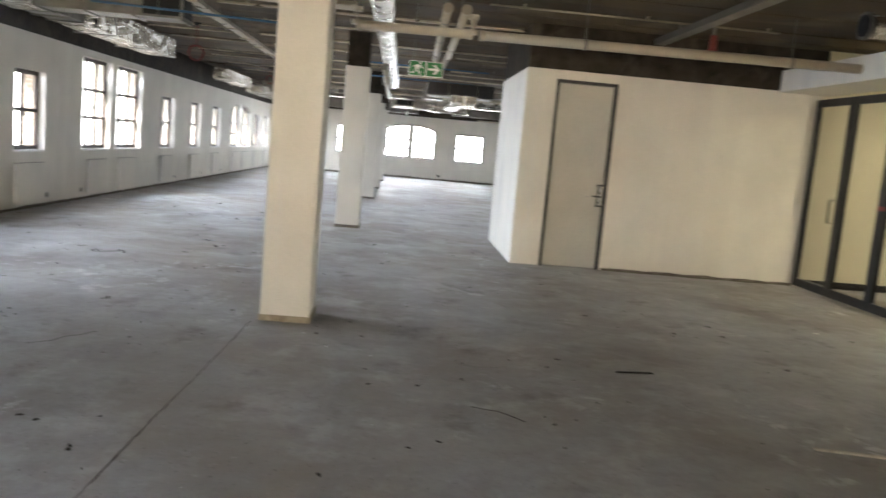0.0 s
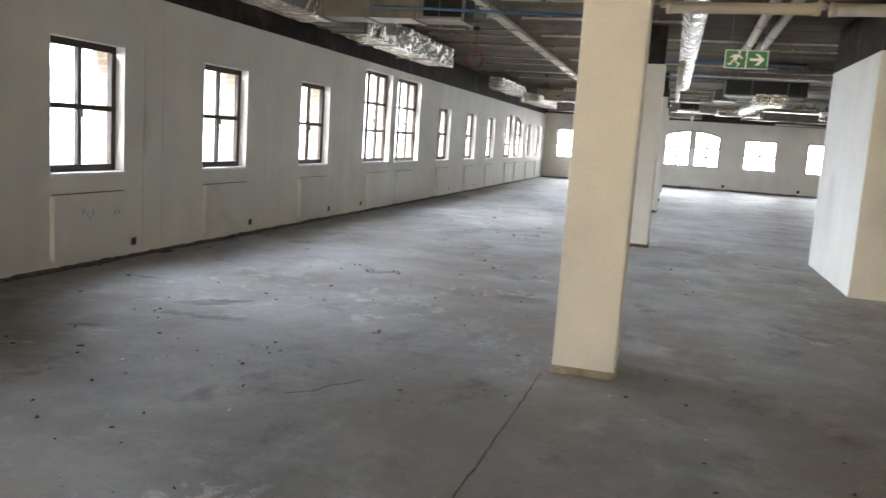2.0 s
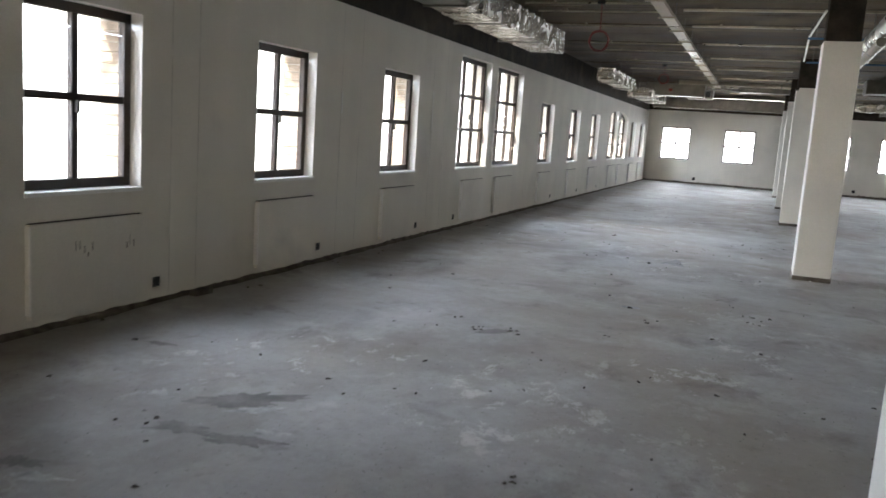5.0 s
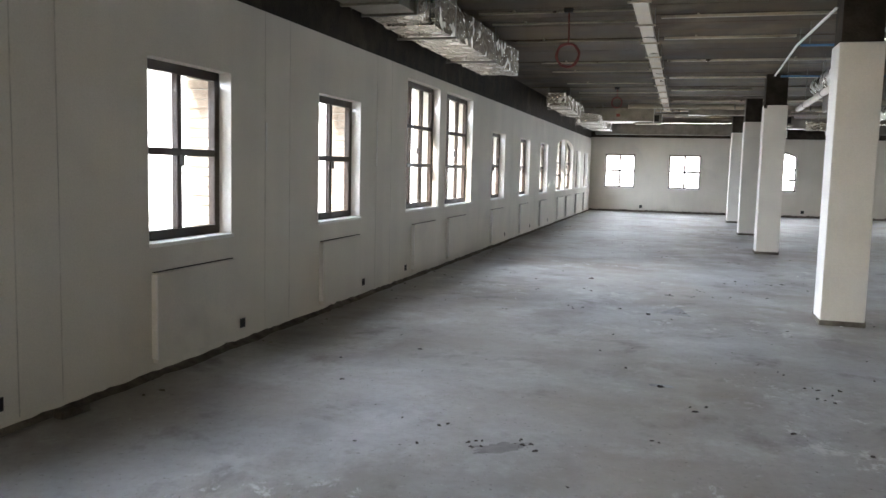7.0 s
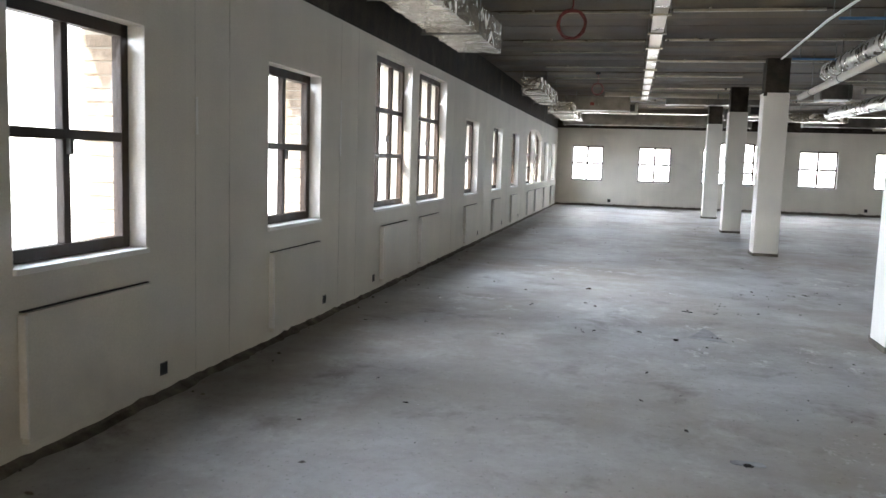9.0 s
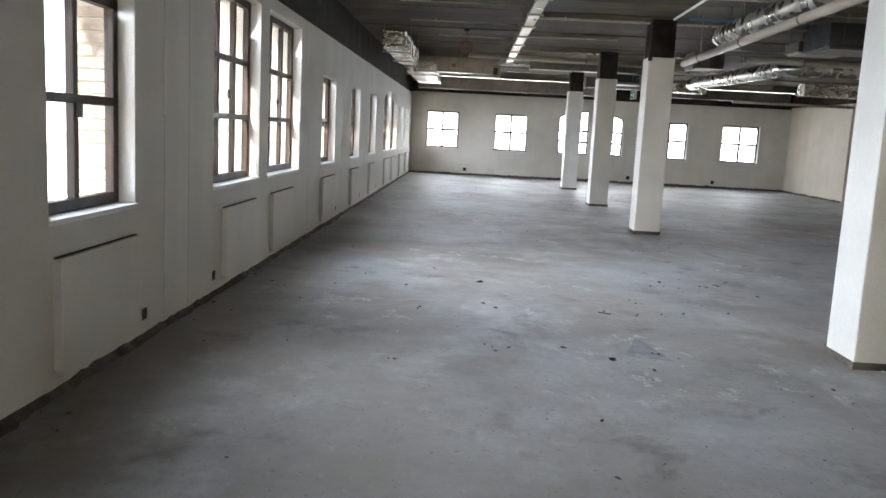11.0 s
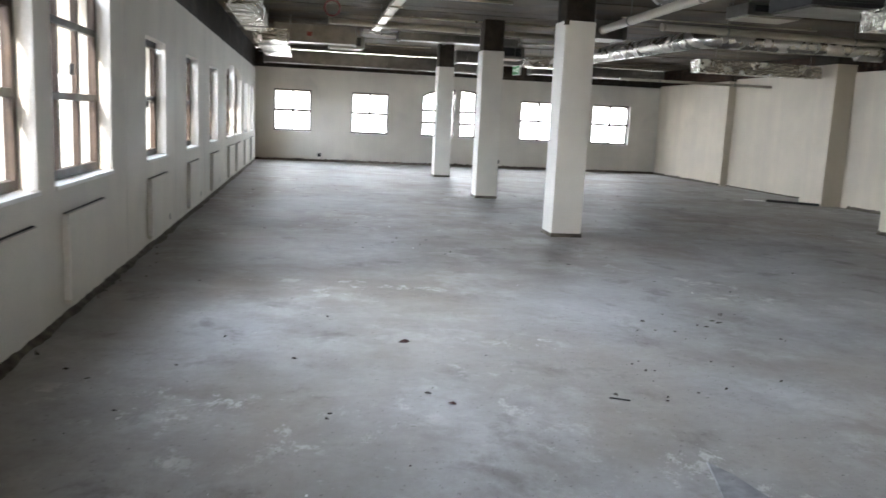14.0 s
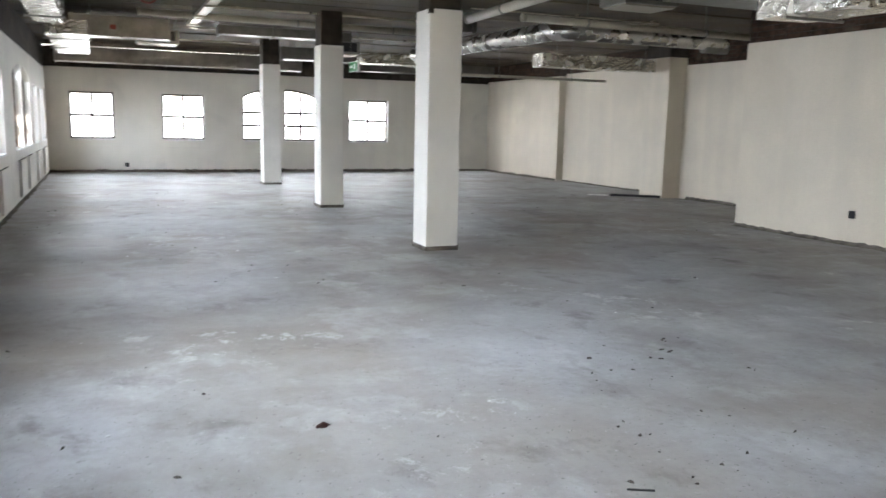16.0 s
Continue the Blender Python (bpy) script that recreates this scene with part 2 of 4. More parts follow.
def wall_mesh(start, end, openings, pair, top, place):
    """A wall along u with openings; place(u, depth, z) gives the world point, depth 0 is the room's face."""
    bm = bmesh.new()

    def block(outline):
        front = [bm.verts.new(place(u, 0, z)) for u, z in outline]
        rear = [bm.verts.new(place(u, THICK, z)) for u, z in outline]
        bm.faces.new(front)
        bm.faces.new(rear[::-1])
        for i in range(len(outline)):
            j = (i + 1) % len(outline)
            bm.faces.new((front[i], rear[i], rear[j], front[j]))

    u = start
    for a, b, head in openings:
        block([(u, 0), (a, 0), (a, top), (u, top)])
        block([(a, 0), (b, 0), (b, SILL), (a, SILL)])
        line = head_line(a, b, head, pair)
        for (p, zp), (q, zq) in zip(line, line[1:]):
            block([(p, zp), (q, zq), (q, top), (p, top)])
        u = b
    block([(u, 0), (end, 0), (end, top), (u, top)])
    bmesh.ops.remove_doubles(bm, verts=bm.verts[:], dist=0.0005)
    return bm


left_at = lambda u, d, z: (LEFT - d, u, z)
back_at = lambda u, d, z: (u, BACK + d, z)
near_at = lambda u, d, z: (u, NEAR - d, z)
wall_left = solid("wall_left", wall_mesh(NEAR, BACK, LEFT_WINDOWS, (27.75, 31.2), BAND, left_at), plaster, "long white painted plaster wall with a row of windows", "wall", kind="structure")
wall_back = solid("wall_back", wall_mesh(LEFT - THICK, 7.6, BACK_WINDOWS, (-0.70, 1.48), 2.74, back_at), plaster, "white painted end wall with six windows", "wall", kind="structure")
wall_near = solid("wall_near", wall_mesh(LEFT - THICK, 9.6, NEAR_WINDOWS, (0, 1), CEIL, near_at), plaster, "white painted plaster wall with windows", "wall", kind="structure")

bm = one_box(LEFT - THICK, NEAR - THICK, -0.25, 9.6, BACK + THICK, 0.0)
floor = solid("floor", bm, floor_concrete, "bare grey dusty concrete screed floor", "floor", kind="structure")

# slab with board joints running across the room
bm = one_box(LEFT - THICK, NEAR - THICK, CEIL + 0.03, 9.6, BACK + THICK, CEIL + 0.3)
y = NEAR
while y < BACK - 0.1:
    w = random.uniform(0.5, 0.62)
    box(bm, LEFT, y + 0.008, CEIL + random.uniform(-0.008, 0.008), 9.6, min(y + w, BACK) - 0.008, CEIL + 0.05)
    y += w
ceiling = solid("ceiling", bm, ceiling_concrete, "dark raw board-marked concrete ceiling slab", "ceiling", kind="structure")

# unpainted strips above the plaster
solid("trim_left", one_box(LEFT - THICK, NEAR, BAND, LEFT - 0.012, BACK, CEIL - 0.01), dark_concrete, "dark unpainted concrete strip above the plaster", "wall", kind="structure")
solid("trim_back", one_box(LEFT - THICK, BACK + 0.012, 2.74, 7.6, BACK + THICK, CEIL - 0.01), dark_concrete, "dark unpainted concrete strip above the plaster", "wall", kind="structure")


def ragged(name, place, start, end, label, tall=0.05):
    """A ragged mortar edge along a wall's foot."""
    bm = bmesh.new()
    n = int((end - start) / 0.07)
    prev = None
    for i in range(n + 1):
        u = start + (end - start) * i / n
        h = tall * (0.7 + 0.5 * abs(noise.noise((u * 1.7, tall * 90, 3))) + 0.9 * abs(noise.noise((u * 9, 1, 9))))
        d = 0.03 + 0.07 * abs(noise.noise((u * 1.3, 7, 1))) + 0.05 * abs(noise.noise((u * 8, 2, 1)))
        ring = [bm.verts.new(place(u, -d, 0.001)), bm.verts.new(place(u, -0.012, h * 0.6)), bm.verts.new(place(u, -0.003, h)), bm.verts.new(place(u, 0.02, h)), bm.verts.new(place(u, 0.02, 0.001))]
        if prev:
            for k in range(5):
                bm.faces.new((prev[k], prev[(k + 1) % 5], ring[(k + 1) % 5], ring[k]))
        prev = ring
    return solid(name, bm, mortar, label, "skirting", kind="structure")


ragged("baseboard_left", left_at, NEAR, BACK, "rough grey mortar edge at the foot of the wall", 0.036)
ragged("baseboard_back", back_at, LEFT, 7.0, "rough grey mortar edge at the foot of the wall", 0.075)


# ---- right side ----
def plain_wall(name, x0, y0, x1, y1, top, label="plaster partition wall with warm bounced light in its colour", paint=plaster_warm_bounce):
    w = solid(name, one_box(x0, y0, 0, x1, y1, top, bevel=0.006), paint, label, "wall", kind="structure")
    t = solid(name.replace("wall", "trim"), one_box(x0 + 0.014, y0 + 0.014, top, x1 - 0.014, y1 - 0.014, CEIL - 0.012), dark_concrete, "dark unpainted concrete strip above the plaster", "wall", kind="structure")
    return w


def brick_courses(x, y0, y1, z0):
    """Bare brick courses on the face x above the plaster, one mesh."""
    bm = bmesh.new()
    z, row = z0 + 0.004, 0
    while z + 0.07 < CEIL - 0.01:
        y = y0 - 0.11 * (row % 2)
        while y < y1:
            a, b = max(y, y0), min(y + 0.21, y1)
            if b - a > 0.04:
                box(bm, x - random.uniform(0.006, 0.011), a + 0.005, z, x + 0.02, b - 0.005, z + 0.064)
            y += 0.22
        z += 0.075
        row += 1
    solid("trim_brick", bm, old_brick, "bare dark brown brick courses above the plaster", "wall", kind="structure")


DOOR_Y, BOX_X, GLASS_X = 11.15, 1.64, 5.68
# door wall with its opening
bm = bmesh.new()
for a in ((BOX_X, 0, 2.05, 2.68), (2.90, 0, GLASS_X + 0.1, 2.68), (2.05, 2.56, 2.90, 2.68)):
    box(bm, a[0], DOOR_Y, a[1], a[2], DOOR_Y + 0.16, a[3])
solid("wall_door", bm, plaster, "cream-lit white plaster wall with a door", "wall", kind="structure")
solid("trim_door", one_box(BOX_X + 0.014, DOOR_Y + 0.014, 2.68, GLASS_X + 0.1, DOOR_Y + 0.15, CEIL - 0.012), dark_concrete, "dark rough concrete beam above the plaster", "wall", kind="structure")
plain_wall("wall_box_side", BOX_X, DOOR_Y + 0.16, BOX_X + 0.16, 13.85, 2.68, "white painted plaster partition wall", plaster)
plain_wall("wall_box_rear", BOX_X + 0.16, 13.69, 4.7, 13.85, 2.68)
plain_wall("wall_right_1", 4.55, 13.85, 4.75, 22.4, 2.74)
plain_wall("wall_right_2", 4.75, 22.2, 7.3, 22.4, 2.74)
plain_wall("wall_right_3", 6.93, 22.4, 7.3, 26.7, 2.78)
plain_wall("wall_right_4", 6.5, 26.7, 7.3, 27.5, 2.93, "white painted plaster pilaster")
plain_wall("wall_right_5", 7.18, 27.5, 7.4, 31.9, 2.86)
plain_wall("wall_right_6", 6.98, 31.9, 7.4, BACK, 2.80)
brick_courses(4.564, 14.0, 22.38, 2.74)
brick_courses(6.944, 22.42, 26.68, 2.78)
brick_courses(7.194, 27.52, 31.88, 2.86)
brick_courses(6.994, 31.92, BACK - 0.01, 2.80)
ragged("baseboard_right", lambda u, d, z: (4.55 + d, u, z), 14, 22.4, "rough grey mortar edge at the foot of the wall")
ragged("baseboard_right", lambda u, d, z: (6.90 + d, u, z), 22.4, 26.4, "rough grey mortar edge at the foot of the wall", 0.06)
ragged("baseboard_right", lambda u, d, z: (7.18 + d, u, z), 27.3, 31.9, "rough grey mortar edge at the foot of the wall", 0.03)
ragged("baseboard_right", lambda u, d, z: (6.98 + d, u, z), 31.9, BACK, "rough grey mortar edge at the foot of the wall", 0.06)
ragged("baseboard_door", lambda u, d, z: (u, DOOR_Y + d, z), 2.93, GLASS_X, "rough grey mortar edge at the foot of the wall", 0.035)

# lobby behind the glazing
solid("wall_lobby", one_box(9.4, NEAR, 0, 9.6, DOOR_Y + 0.16, CEIL), lobby_paint, "cream painted lobby wall", "wall", kind="structure")
solid("wall_lobby_end", one_box(GLASS_X + 0.1, DOOR_Y + 0.002, 0, 9.4, DOOR_Y + 0.16, CEIL), lobby_paint, "cream painted lobby wall", "wall", kind="structure")
solid("wall_right_near", one_box(GLASS_X, NEAR, 0, GLASS_X + 0.16, 7.3, CEIL), plaster, "white painted plaster wall", "wall", kind="structure")
solid("wall_lintel", one_box(GLASS_X - 0.55, 7.3, 2.66, GLASS_X + 0.16, DOOR_Y - 0.003, 2.95, bevel=0.01), plaster, "white painted boxed-in soffit above the glazed doors", "wall", kind="structure")

# ---- door ----
door = tagged(thing("door_1", "tall closed grey-white flush door in a dark frame", "door"), kind="structure")
part("door_leaf", one_box(2.095, DOOR_Y + 0.03, 0.012, 2.845, DOOR_Y + 0.075, 2.512, bevel=0.003), door_paint, door)
part("door_jamb", one_box(2.052, DOOR_Y - 0.006, 0, 2.092, DOOR_Y + 0.12, 2.515), black_metal, door, "black door jamb")
part("door_jamb", one_box(2.848, DOOR_Y - 0.008, 0, 2.898, DOOR_Y + 0.12, 2.515), black_metal, door, "black door jamb")
part("door_head", one_box(2.052, DOOR_Y - 0.008, 2.516, 2.898, DOOR_Y + 0.12, 2.558), black_metal, door, "black door head")
handle = part("door_handle", one_box(2.775, DOOR_Y + 0.014, 0.90, 2.825, DOOR_Y + 0.03, 1.16, bevel=0.003), steel, door, "brushed steel handle plate")
part("plate_end", one_box(2.755, DOOR_Y + 0.006, 1.161, 2.845, DOOR_Y + 0.03, 1.185, bevel=0.003), black_metal, handle, "black end piece")
part("plate_end", one_box(2.755, DOOR_Y + 0.006, 0.875, 2.845, DOOR_Y + 0.03, 0.899, bevel=0.003), black_metal, handle, "black end piece")
part("grip", tube(bmesh.new(), [(2.765, DOOR_Y + 0.01, 1.17), (2.765, DOOR_Y - 0.045, 1.17), (2.765, DOOR_Y - 0.045, 0.89), (2.765, DOOR_Y + 0.01, 0.89)], 0.011), black_metal, handle, "black bow grip")
part("lever", tube(bmesh.new(), [(2.80, DOOR_Y + 0.02, 1.02), (2.80, DOOR_Y - 0.04, 1.02), (2.69, DOOR_Y - 0.04, 1.02)], 0.010), black_metal, handle)
part("lock_cylinder", tube(bmesh.new(), [(2.80, DOOR_Y + 0.02, 0.93), (2.80, DOOR_Y + 0.004, 0.93)], 0.013), black_metal, handle)
part("door_plate", one_box(2.60, DOOR_Y + 0.026, 1.0, 2.67, DOOR_Y + 0.031, 1.015), steel, door, "small pale sticker strips")


# ---- glazed doors ----
def glazed_leaf(name, y0, y1, handle_y):
    leaf = tagged(thing(name, "black aluminium framed glass door", "glass door", "lobby glazing"), kind="structure")
    for n, a in (("stile", (y0, 0.02, y0 + 0.07, 2.60)), ("stile", (y1 - 0.07, 0.02, y1, 2.60)), ("bottom_rail", (y0 + 0.071, 0.02, y1 - 0.071, 0.13)), ("top_rail", (y0 + 0.071, 2.50, y1 - 0.071, 2.60))):
        part(n, one_box(GLASS_X, a[0], a[1], GLASS_X + 0.06, a[2], a[3], bevel=0.004), black_metal, leaf)
    p = part("pane", one_box(GLASS_X + 0.026, y0 + 0.072, 0.131, GLASS_X + 0.032, y1 - 0.072, 2.499), glass, leaf)
    p.visible_shadow = False
    if handle_y:
        part("pull_handle", tube(bmesh.new(), [(GLASS_X, handle_y, 0.97), (GLASS_X - 0.06, handle_y, 0.97), (GLASS_X - 0.06, handle_y, 1.27), (GLASS_X, handle_y, 1.27)], 0.011), black_metal, leaf)
    return leaf


glazed_leaf("door_2", 10.22, 11.13, 10.33)
glazed_leaf("door_3", 9.30, 10.21, 0)
glazed_leaf("window_lobby", 7.32, 9.29, 0)
part("sticker_band", one_box(GLASS_X - 0.004, 9.2, 1.22, GLASS_X - 0.001, 9.36, 1.27), red_plastic, bpy.data.objects["window_lobby"], "red warning tape on the glass")
lob = thing("ceiling_light", "square glowing lobby ceiling light", "ceiling light", at=(0, 0, 0))
part("frame", one_box(7.3, 8.9, 2.94, 8.1, 9.7, 3.0, bevel=0.005), galvanised, lob)
part("diffuser", one_box(7.34, 8.94, 2.93, 8.06, 9.66, 2.9395), lamp_glow, lob)
part("hanger", tube(bmesh.new(), [(7.7, 9.3, 3.0), (7.7, 9.3, CEIL)], 0.01), galvanised, lob)
lob_lamp = new("lobby_light", bpy.data.lights.new("lobby_light", "AREA"))
lob_lamp.data.energy, lob_lamp.data.size, lob_lamp.data.color = 18, 0.7, (1.0, 0.88, 0.6)
lob_lamp.matrix_world = look((7.7, 9.3, 2.92), (7.7, 9.3, 0))

# ---- columns ----
def column(y0, x0=-1.005, w=0.40, d=0.42, top=2.72, foot=mortar):
    c = thing("column", "square white painted concrete column with a bare concrete head", "column", "columns down the hall")
    part("shaft", one_box(x0, y0, 0, x0 + w, y0 + d, top, bevel=0.012), column_paint, c)
    part("head", one_box(x0 + 0.018, y0 + 0.018, top + 0.001, x0 + w - 0.018, y0 + d - 0.018, CEIL + 0.02), dark_concrete, c, "bare dark concrete column head")
    bm = bmesh.new()
    for i in range(4):
        a = ((x0 - 0.008, y0 - 0.008, x0 + w + 0.008, y0 + 0.004), (x0 - 0.008, y0 + d - 0.004, x0 + w + 0.008, y0 + d + 0.008), (x0 - 0.008, y0 + 0.004, x0 + 0.004, y0 + d - 0.004), (x0 + w - 0.004, y0 + 0.004, x0 + w + 0.008, y0 + d - 0.004))[i]
        box(bm, a[0], a[1], 0, a[2], a[3], 0.05 + 0.015 * (i % 2))
    part("foot", bm, foot, c, "ragged bare mortar foot")
    return c


for y in (6.56, 13.94, 21.3, 26.2, 31.45):
    c = column(y, foot=column_mortar if y < 7 else mortar)
    if y == 21.3:
        part("broken_corner", one_box(-1.009, 21.296, 2.665, -0.955, 21.34, 2.724), dark_concrete, c, "small broken dark corner")


# ---- windows ----
def window(number, a, b, head, place, pair, cols, rows, label, half=0.026, f=0.065):
    """One window in the opening a..b, set back in the wall."""
    w = tagged(thing("window_%d" % number, label, "window"), kind="structure")
    front, rear = 0.105, 0.165
    line = head_line(a, b, head, pair)
    low = min(z for _, z in line)

    def bar(name, u0, z0, u1, z1, d0=front, d1=rear, mat=frame_brown, parent=w, lab=""):
        p, q = place(u0, d0, z0), place(u1, d1, z1)
        return part(name, one_box(*p, *q, bevel=0.005), mat, parent, lab)

    bar("jamb", a, SILL + 0.03, a + f, line[0][1])
    bar("jamb", b - f, SILL + 0.03, b, line[-1][1])
    bar("bottom_rail", a + f, SILL + 0.03, b - f, SILL + 0.03 + f)
    bm = bmesh.new()
    for (p, zp), (q, zq) in zip(line, line[1:]):
        ring = [[bm.verts.new(place(u, d, z)) for d, z in ((front, zz - f), (rear, zz - f), (rear, zz), (front, zz))] for u, zz in ((p, zp), (q, zq))]
        for k in range(4):
            bm.faces.new((ring[0][k], ring[0][(k + 1) % 4], ring[1][(k + 1) % 4], ring[1][k]))
        bm.faces.new(ring[0][::-1])
        bm.faces.new(ring[1])
    part("head", bm, frame_brown, w)
    z0, z1 = SILL + 0.03 + f, (max(z for _, z in line) if not head else head) - f
    for i in range(1, cols):
        u = a + (b - a) * i / cols
        zt = (head or arch_at(u, *pair)) - f
        bar("mullion", u - half, z0, u + half, zt, front + 0.004, rear - 0.004)
    for j in range(1, rows):
        z = z0 + ((head or 2.1) - f - z0) * j / rows
        bar("transom", a + f, z - half, b - f, z + half, front + 0.002, rear - 0.002)
    for i in range(cols):
        for j in range(rows):
            top = (head or 2.1) - f
            u0, u1 = a + (b - a) * i / cols, a + (b - a) * (i + 1) / cols
            za, zb = z0 + (top - z0) * j / rows, z0 + (top - z0) * (j + 1) / rows
            if j == rows - 1 and not head:
                zb = min(arch_at(u0, *pair), arch_at(u1, *pair)) - f
            p = part("pane", one_box(*place(u0, 0.133, za), *place(u1, 0.137, zb)), glass, w)
            p.visible_shadow = False
    bar("window_sill", a - 0.0, SILL + 0.001, b, SILL + 0.03, -0.022, 0.16, reveal_paint, w, "white painted window sill")
    bar("catch", (a + b) / 2 - 0.012, (z0 + z1) / 2 - 0.1, (a + b) / 2 + 0.012, (z0 + z1) / 2 - 0.02, front - 0.03, front + 0.002, black_metal)
    # white lining of the reveal
    e = 0.004
    bar("reveal", b - e, SILL + 0.031, b - 0.0005, line[-1][1] - 0.001, 0.001, front - 0.001, reveal_paint, w, "white painted reveal")
    bar("reveal", a + 0.0005, SILL + 0.031, a + e, line[0][1] - 0.001, 0.001, front - 0.001, reveal_paint, w, "white painted reveal")
    return w


def window_light(a, b, place, power, colour, head=2.2, spread=95, tilt=2.5):
    lamp = new("window_light", bpy.data.lights.new("window_light", "AREA"))
    lamp.data.shape, lamp.data.size, lamp.data.size_y = "RECTANGLE", (b - a) * 1.0, head - SILL
    lamp.data.energy, lamp.data.color = power * (b - a) * (head - SILL), colour
    c = (a + b) / 2
    lamp.data.spread = radians(spread)
    lamp.matrix_world = look(place(c, 0.37, (head + SILL) / 2), place(c, -4.6, (head + SILL) / 2 - tilt))


number = 0
for a, b, head in LEFT_WINDOWS:
    number += 1
    window(number, a, b, head, left_at, (27.75, 31.2), 3 if head == 2.55 else 2, 3 if head != HEAD else 2, "brown framed window set deep in the white wall")
    window_light(a, b, left_at, SKY_LIGHT, (0.75, 0.85, 1.0), head or 2.3)
for a, b, head in BACK_WINDOWS:
    number += 1
    window(number, a, b, head, back_at, (-0.70, 1.48), 2, 2 if head else 3, "brown framed window in the end wall", 0.036, 0.05)
    window_light(a, b, back_at, SKY_LIGHT * 0.95, (0.84, 0.91, 1.0), head or 2.3, spread=125)
for a, b, head in NEAR_WINDOWS:
    number += 1
    window(number, a, b, head, near_at, (0, 1), 2, 2, "brown framed window set deep in the white wall")
    window_light(a, b, near_at, FRONT_LIGHT, (1.0, 0.82, 0.58), spread=50, tilt=-0.3)

# ---- added glowing boards in place of the overexposed outside ----
outside_glow = bpy.data.materials.new("outside_glow")
outside_glow.use_nodes = True
g = outside_glow.node_tree.nodes["Principled BSDF"]
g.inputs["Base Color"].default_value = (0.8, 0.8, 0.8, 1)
# emission whitens the panes and also lights the window reveals
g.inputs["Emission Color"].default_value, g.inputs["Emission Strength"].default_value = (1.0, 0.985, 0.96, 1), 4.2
solid("backdrop_side", one_box(-17.2, -30, -8, -17, 75, 8), outside_glow, "added glowing board standing in for the overexposed outside", "backdrop", kind="structure")
solid("backdrop_end", one_box(-16.5, 50, -8, 25, 50.2, 8), outside_glow, "added glowing board standing in for the overexposed outside", "backdrop", kind="structure")
solid("ground", one_box(-400, -400, -4.4, 400, 400, -4.0), floor_concrete, "bare pale ground outside the building", "ground", kind="structure")

# ---- wall things ----
PANELS = [(7.48, 8.47), (9.95, 10.93), (12.54, 13.52), (15.33, 16.35), (16.97, 18.0), (19.85, 20.9), (22.55, 23.6), (25.1, 26.15), (28.0, 29.2), (29.75, 30.9), (32.05, 33.1), (34.25, 35.3)]
for a, b in PANELS:
    r = thing("radiator_panel", "flat white painted heating panel under a window", "wall panel", "panels under the windows")
    part("board", one_box(LEFT + 0.001, a, 0.09, LEFT + 0.04, b, 0.70, bevel=0.003), plaster, r)
    part("edge_strip", one_box(LEFT + 0.001, a - 0.012, 0.12, LEFT + 0.047, a - 0.001, 0.69, bevel=0.002), reveal_paint, r, "pale metal edge strip")
    part("cap", one_box(LEFT + 0.001, a, 0.7005, LEFT + 0.02, b, 0.706), black_rubber, r, "dark open joint on top")
for a, b in ((-5.6, -4.1),):
    r = thing("radiator_panel", "flat white painted heating panel under a window", "wall panel", "panels under the windows")
    part("board", one_box(a, BACK - 0.028, 0.1, b, BACK - 0.001, 0.72, bevel=0.003), plaster, r)


def socket(place, u, z, wide=0.075):
    s = thing("socket_box", "black recessed socket box low on the white wall", "socket", "socket boxes")
    bm = bmesh.new()
    for a in ((-1, -1, 1, -0.8), (-1, 0.8, 1, 1), (-1, -0.8, -0.8, 0.8), (0.8, -0.8, 1, 0.8)):
        h = wide / 2
        box(bm, *place(u + a[0] * h, -0.004, z + a[1] * h), *place(u + a[2] * h, 0.0, z + a[3] * h))
    part("rim", bm, black_metal, s)
    part("cup", one_box(*place(u - wide * 0.4, -0.002, z - wide * 0.4), *place(u + wide * 0.4, -0.0005, z + wide * 0.4)), black_rubber, s)
    return s


for y in (8.66, 11.10, 13.68, 15.11, 21.15, 23.9, 26.5):
    socket(left_at, y, 0.16)
for x in (-3.8, 1.75, 4.6):
    socket(back_at, x, 0.2, 0.11)
socket(lambda u, d, z: (4.55 + d, u, z), 20.3, 0.4, 0.1)


# ---- brick returns outside the nearest windows ----
brick_mesh = mesh_of("brick", one_box(-0.10, -0.012, -0.032, 0.10, 0.012, 0.032, bevel=0.004), brick_sunlit)
for a, b, head in LEFT_WINDOWS[1:4]:
    z = SILL + 0.045
    while z < HEAD - 0.03:
        ob = new("brick", brick_mesh)
        ob.parent = wall_left
        ob.location = (LEFT - 0.28, b - 0.006 + random.uniform(-0.002, 0.002), z)
        z += 0.075


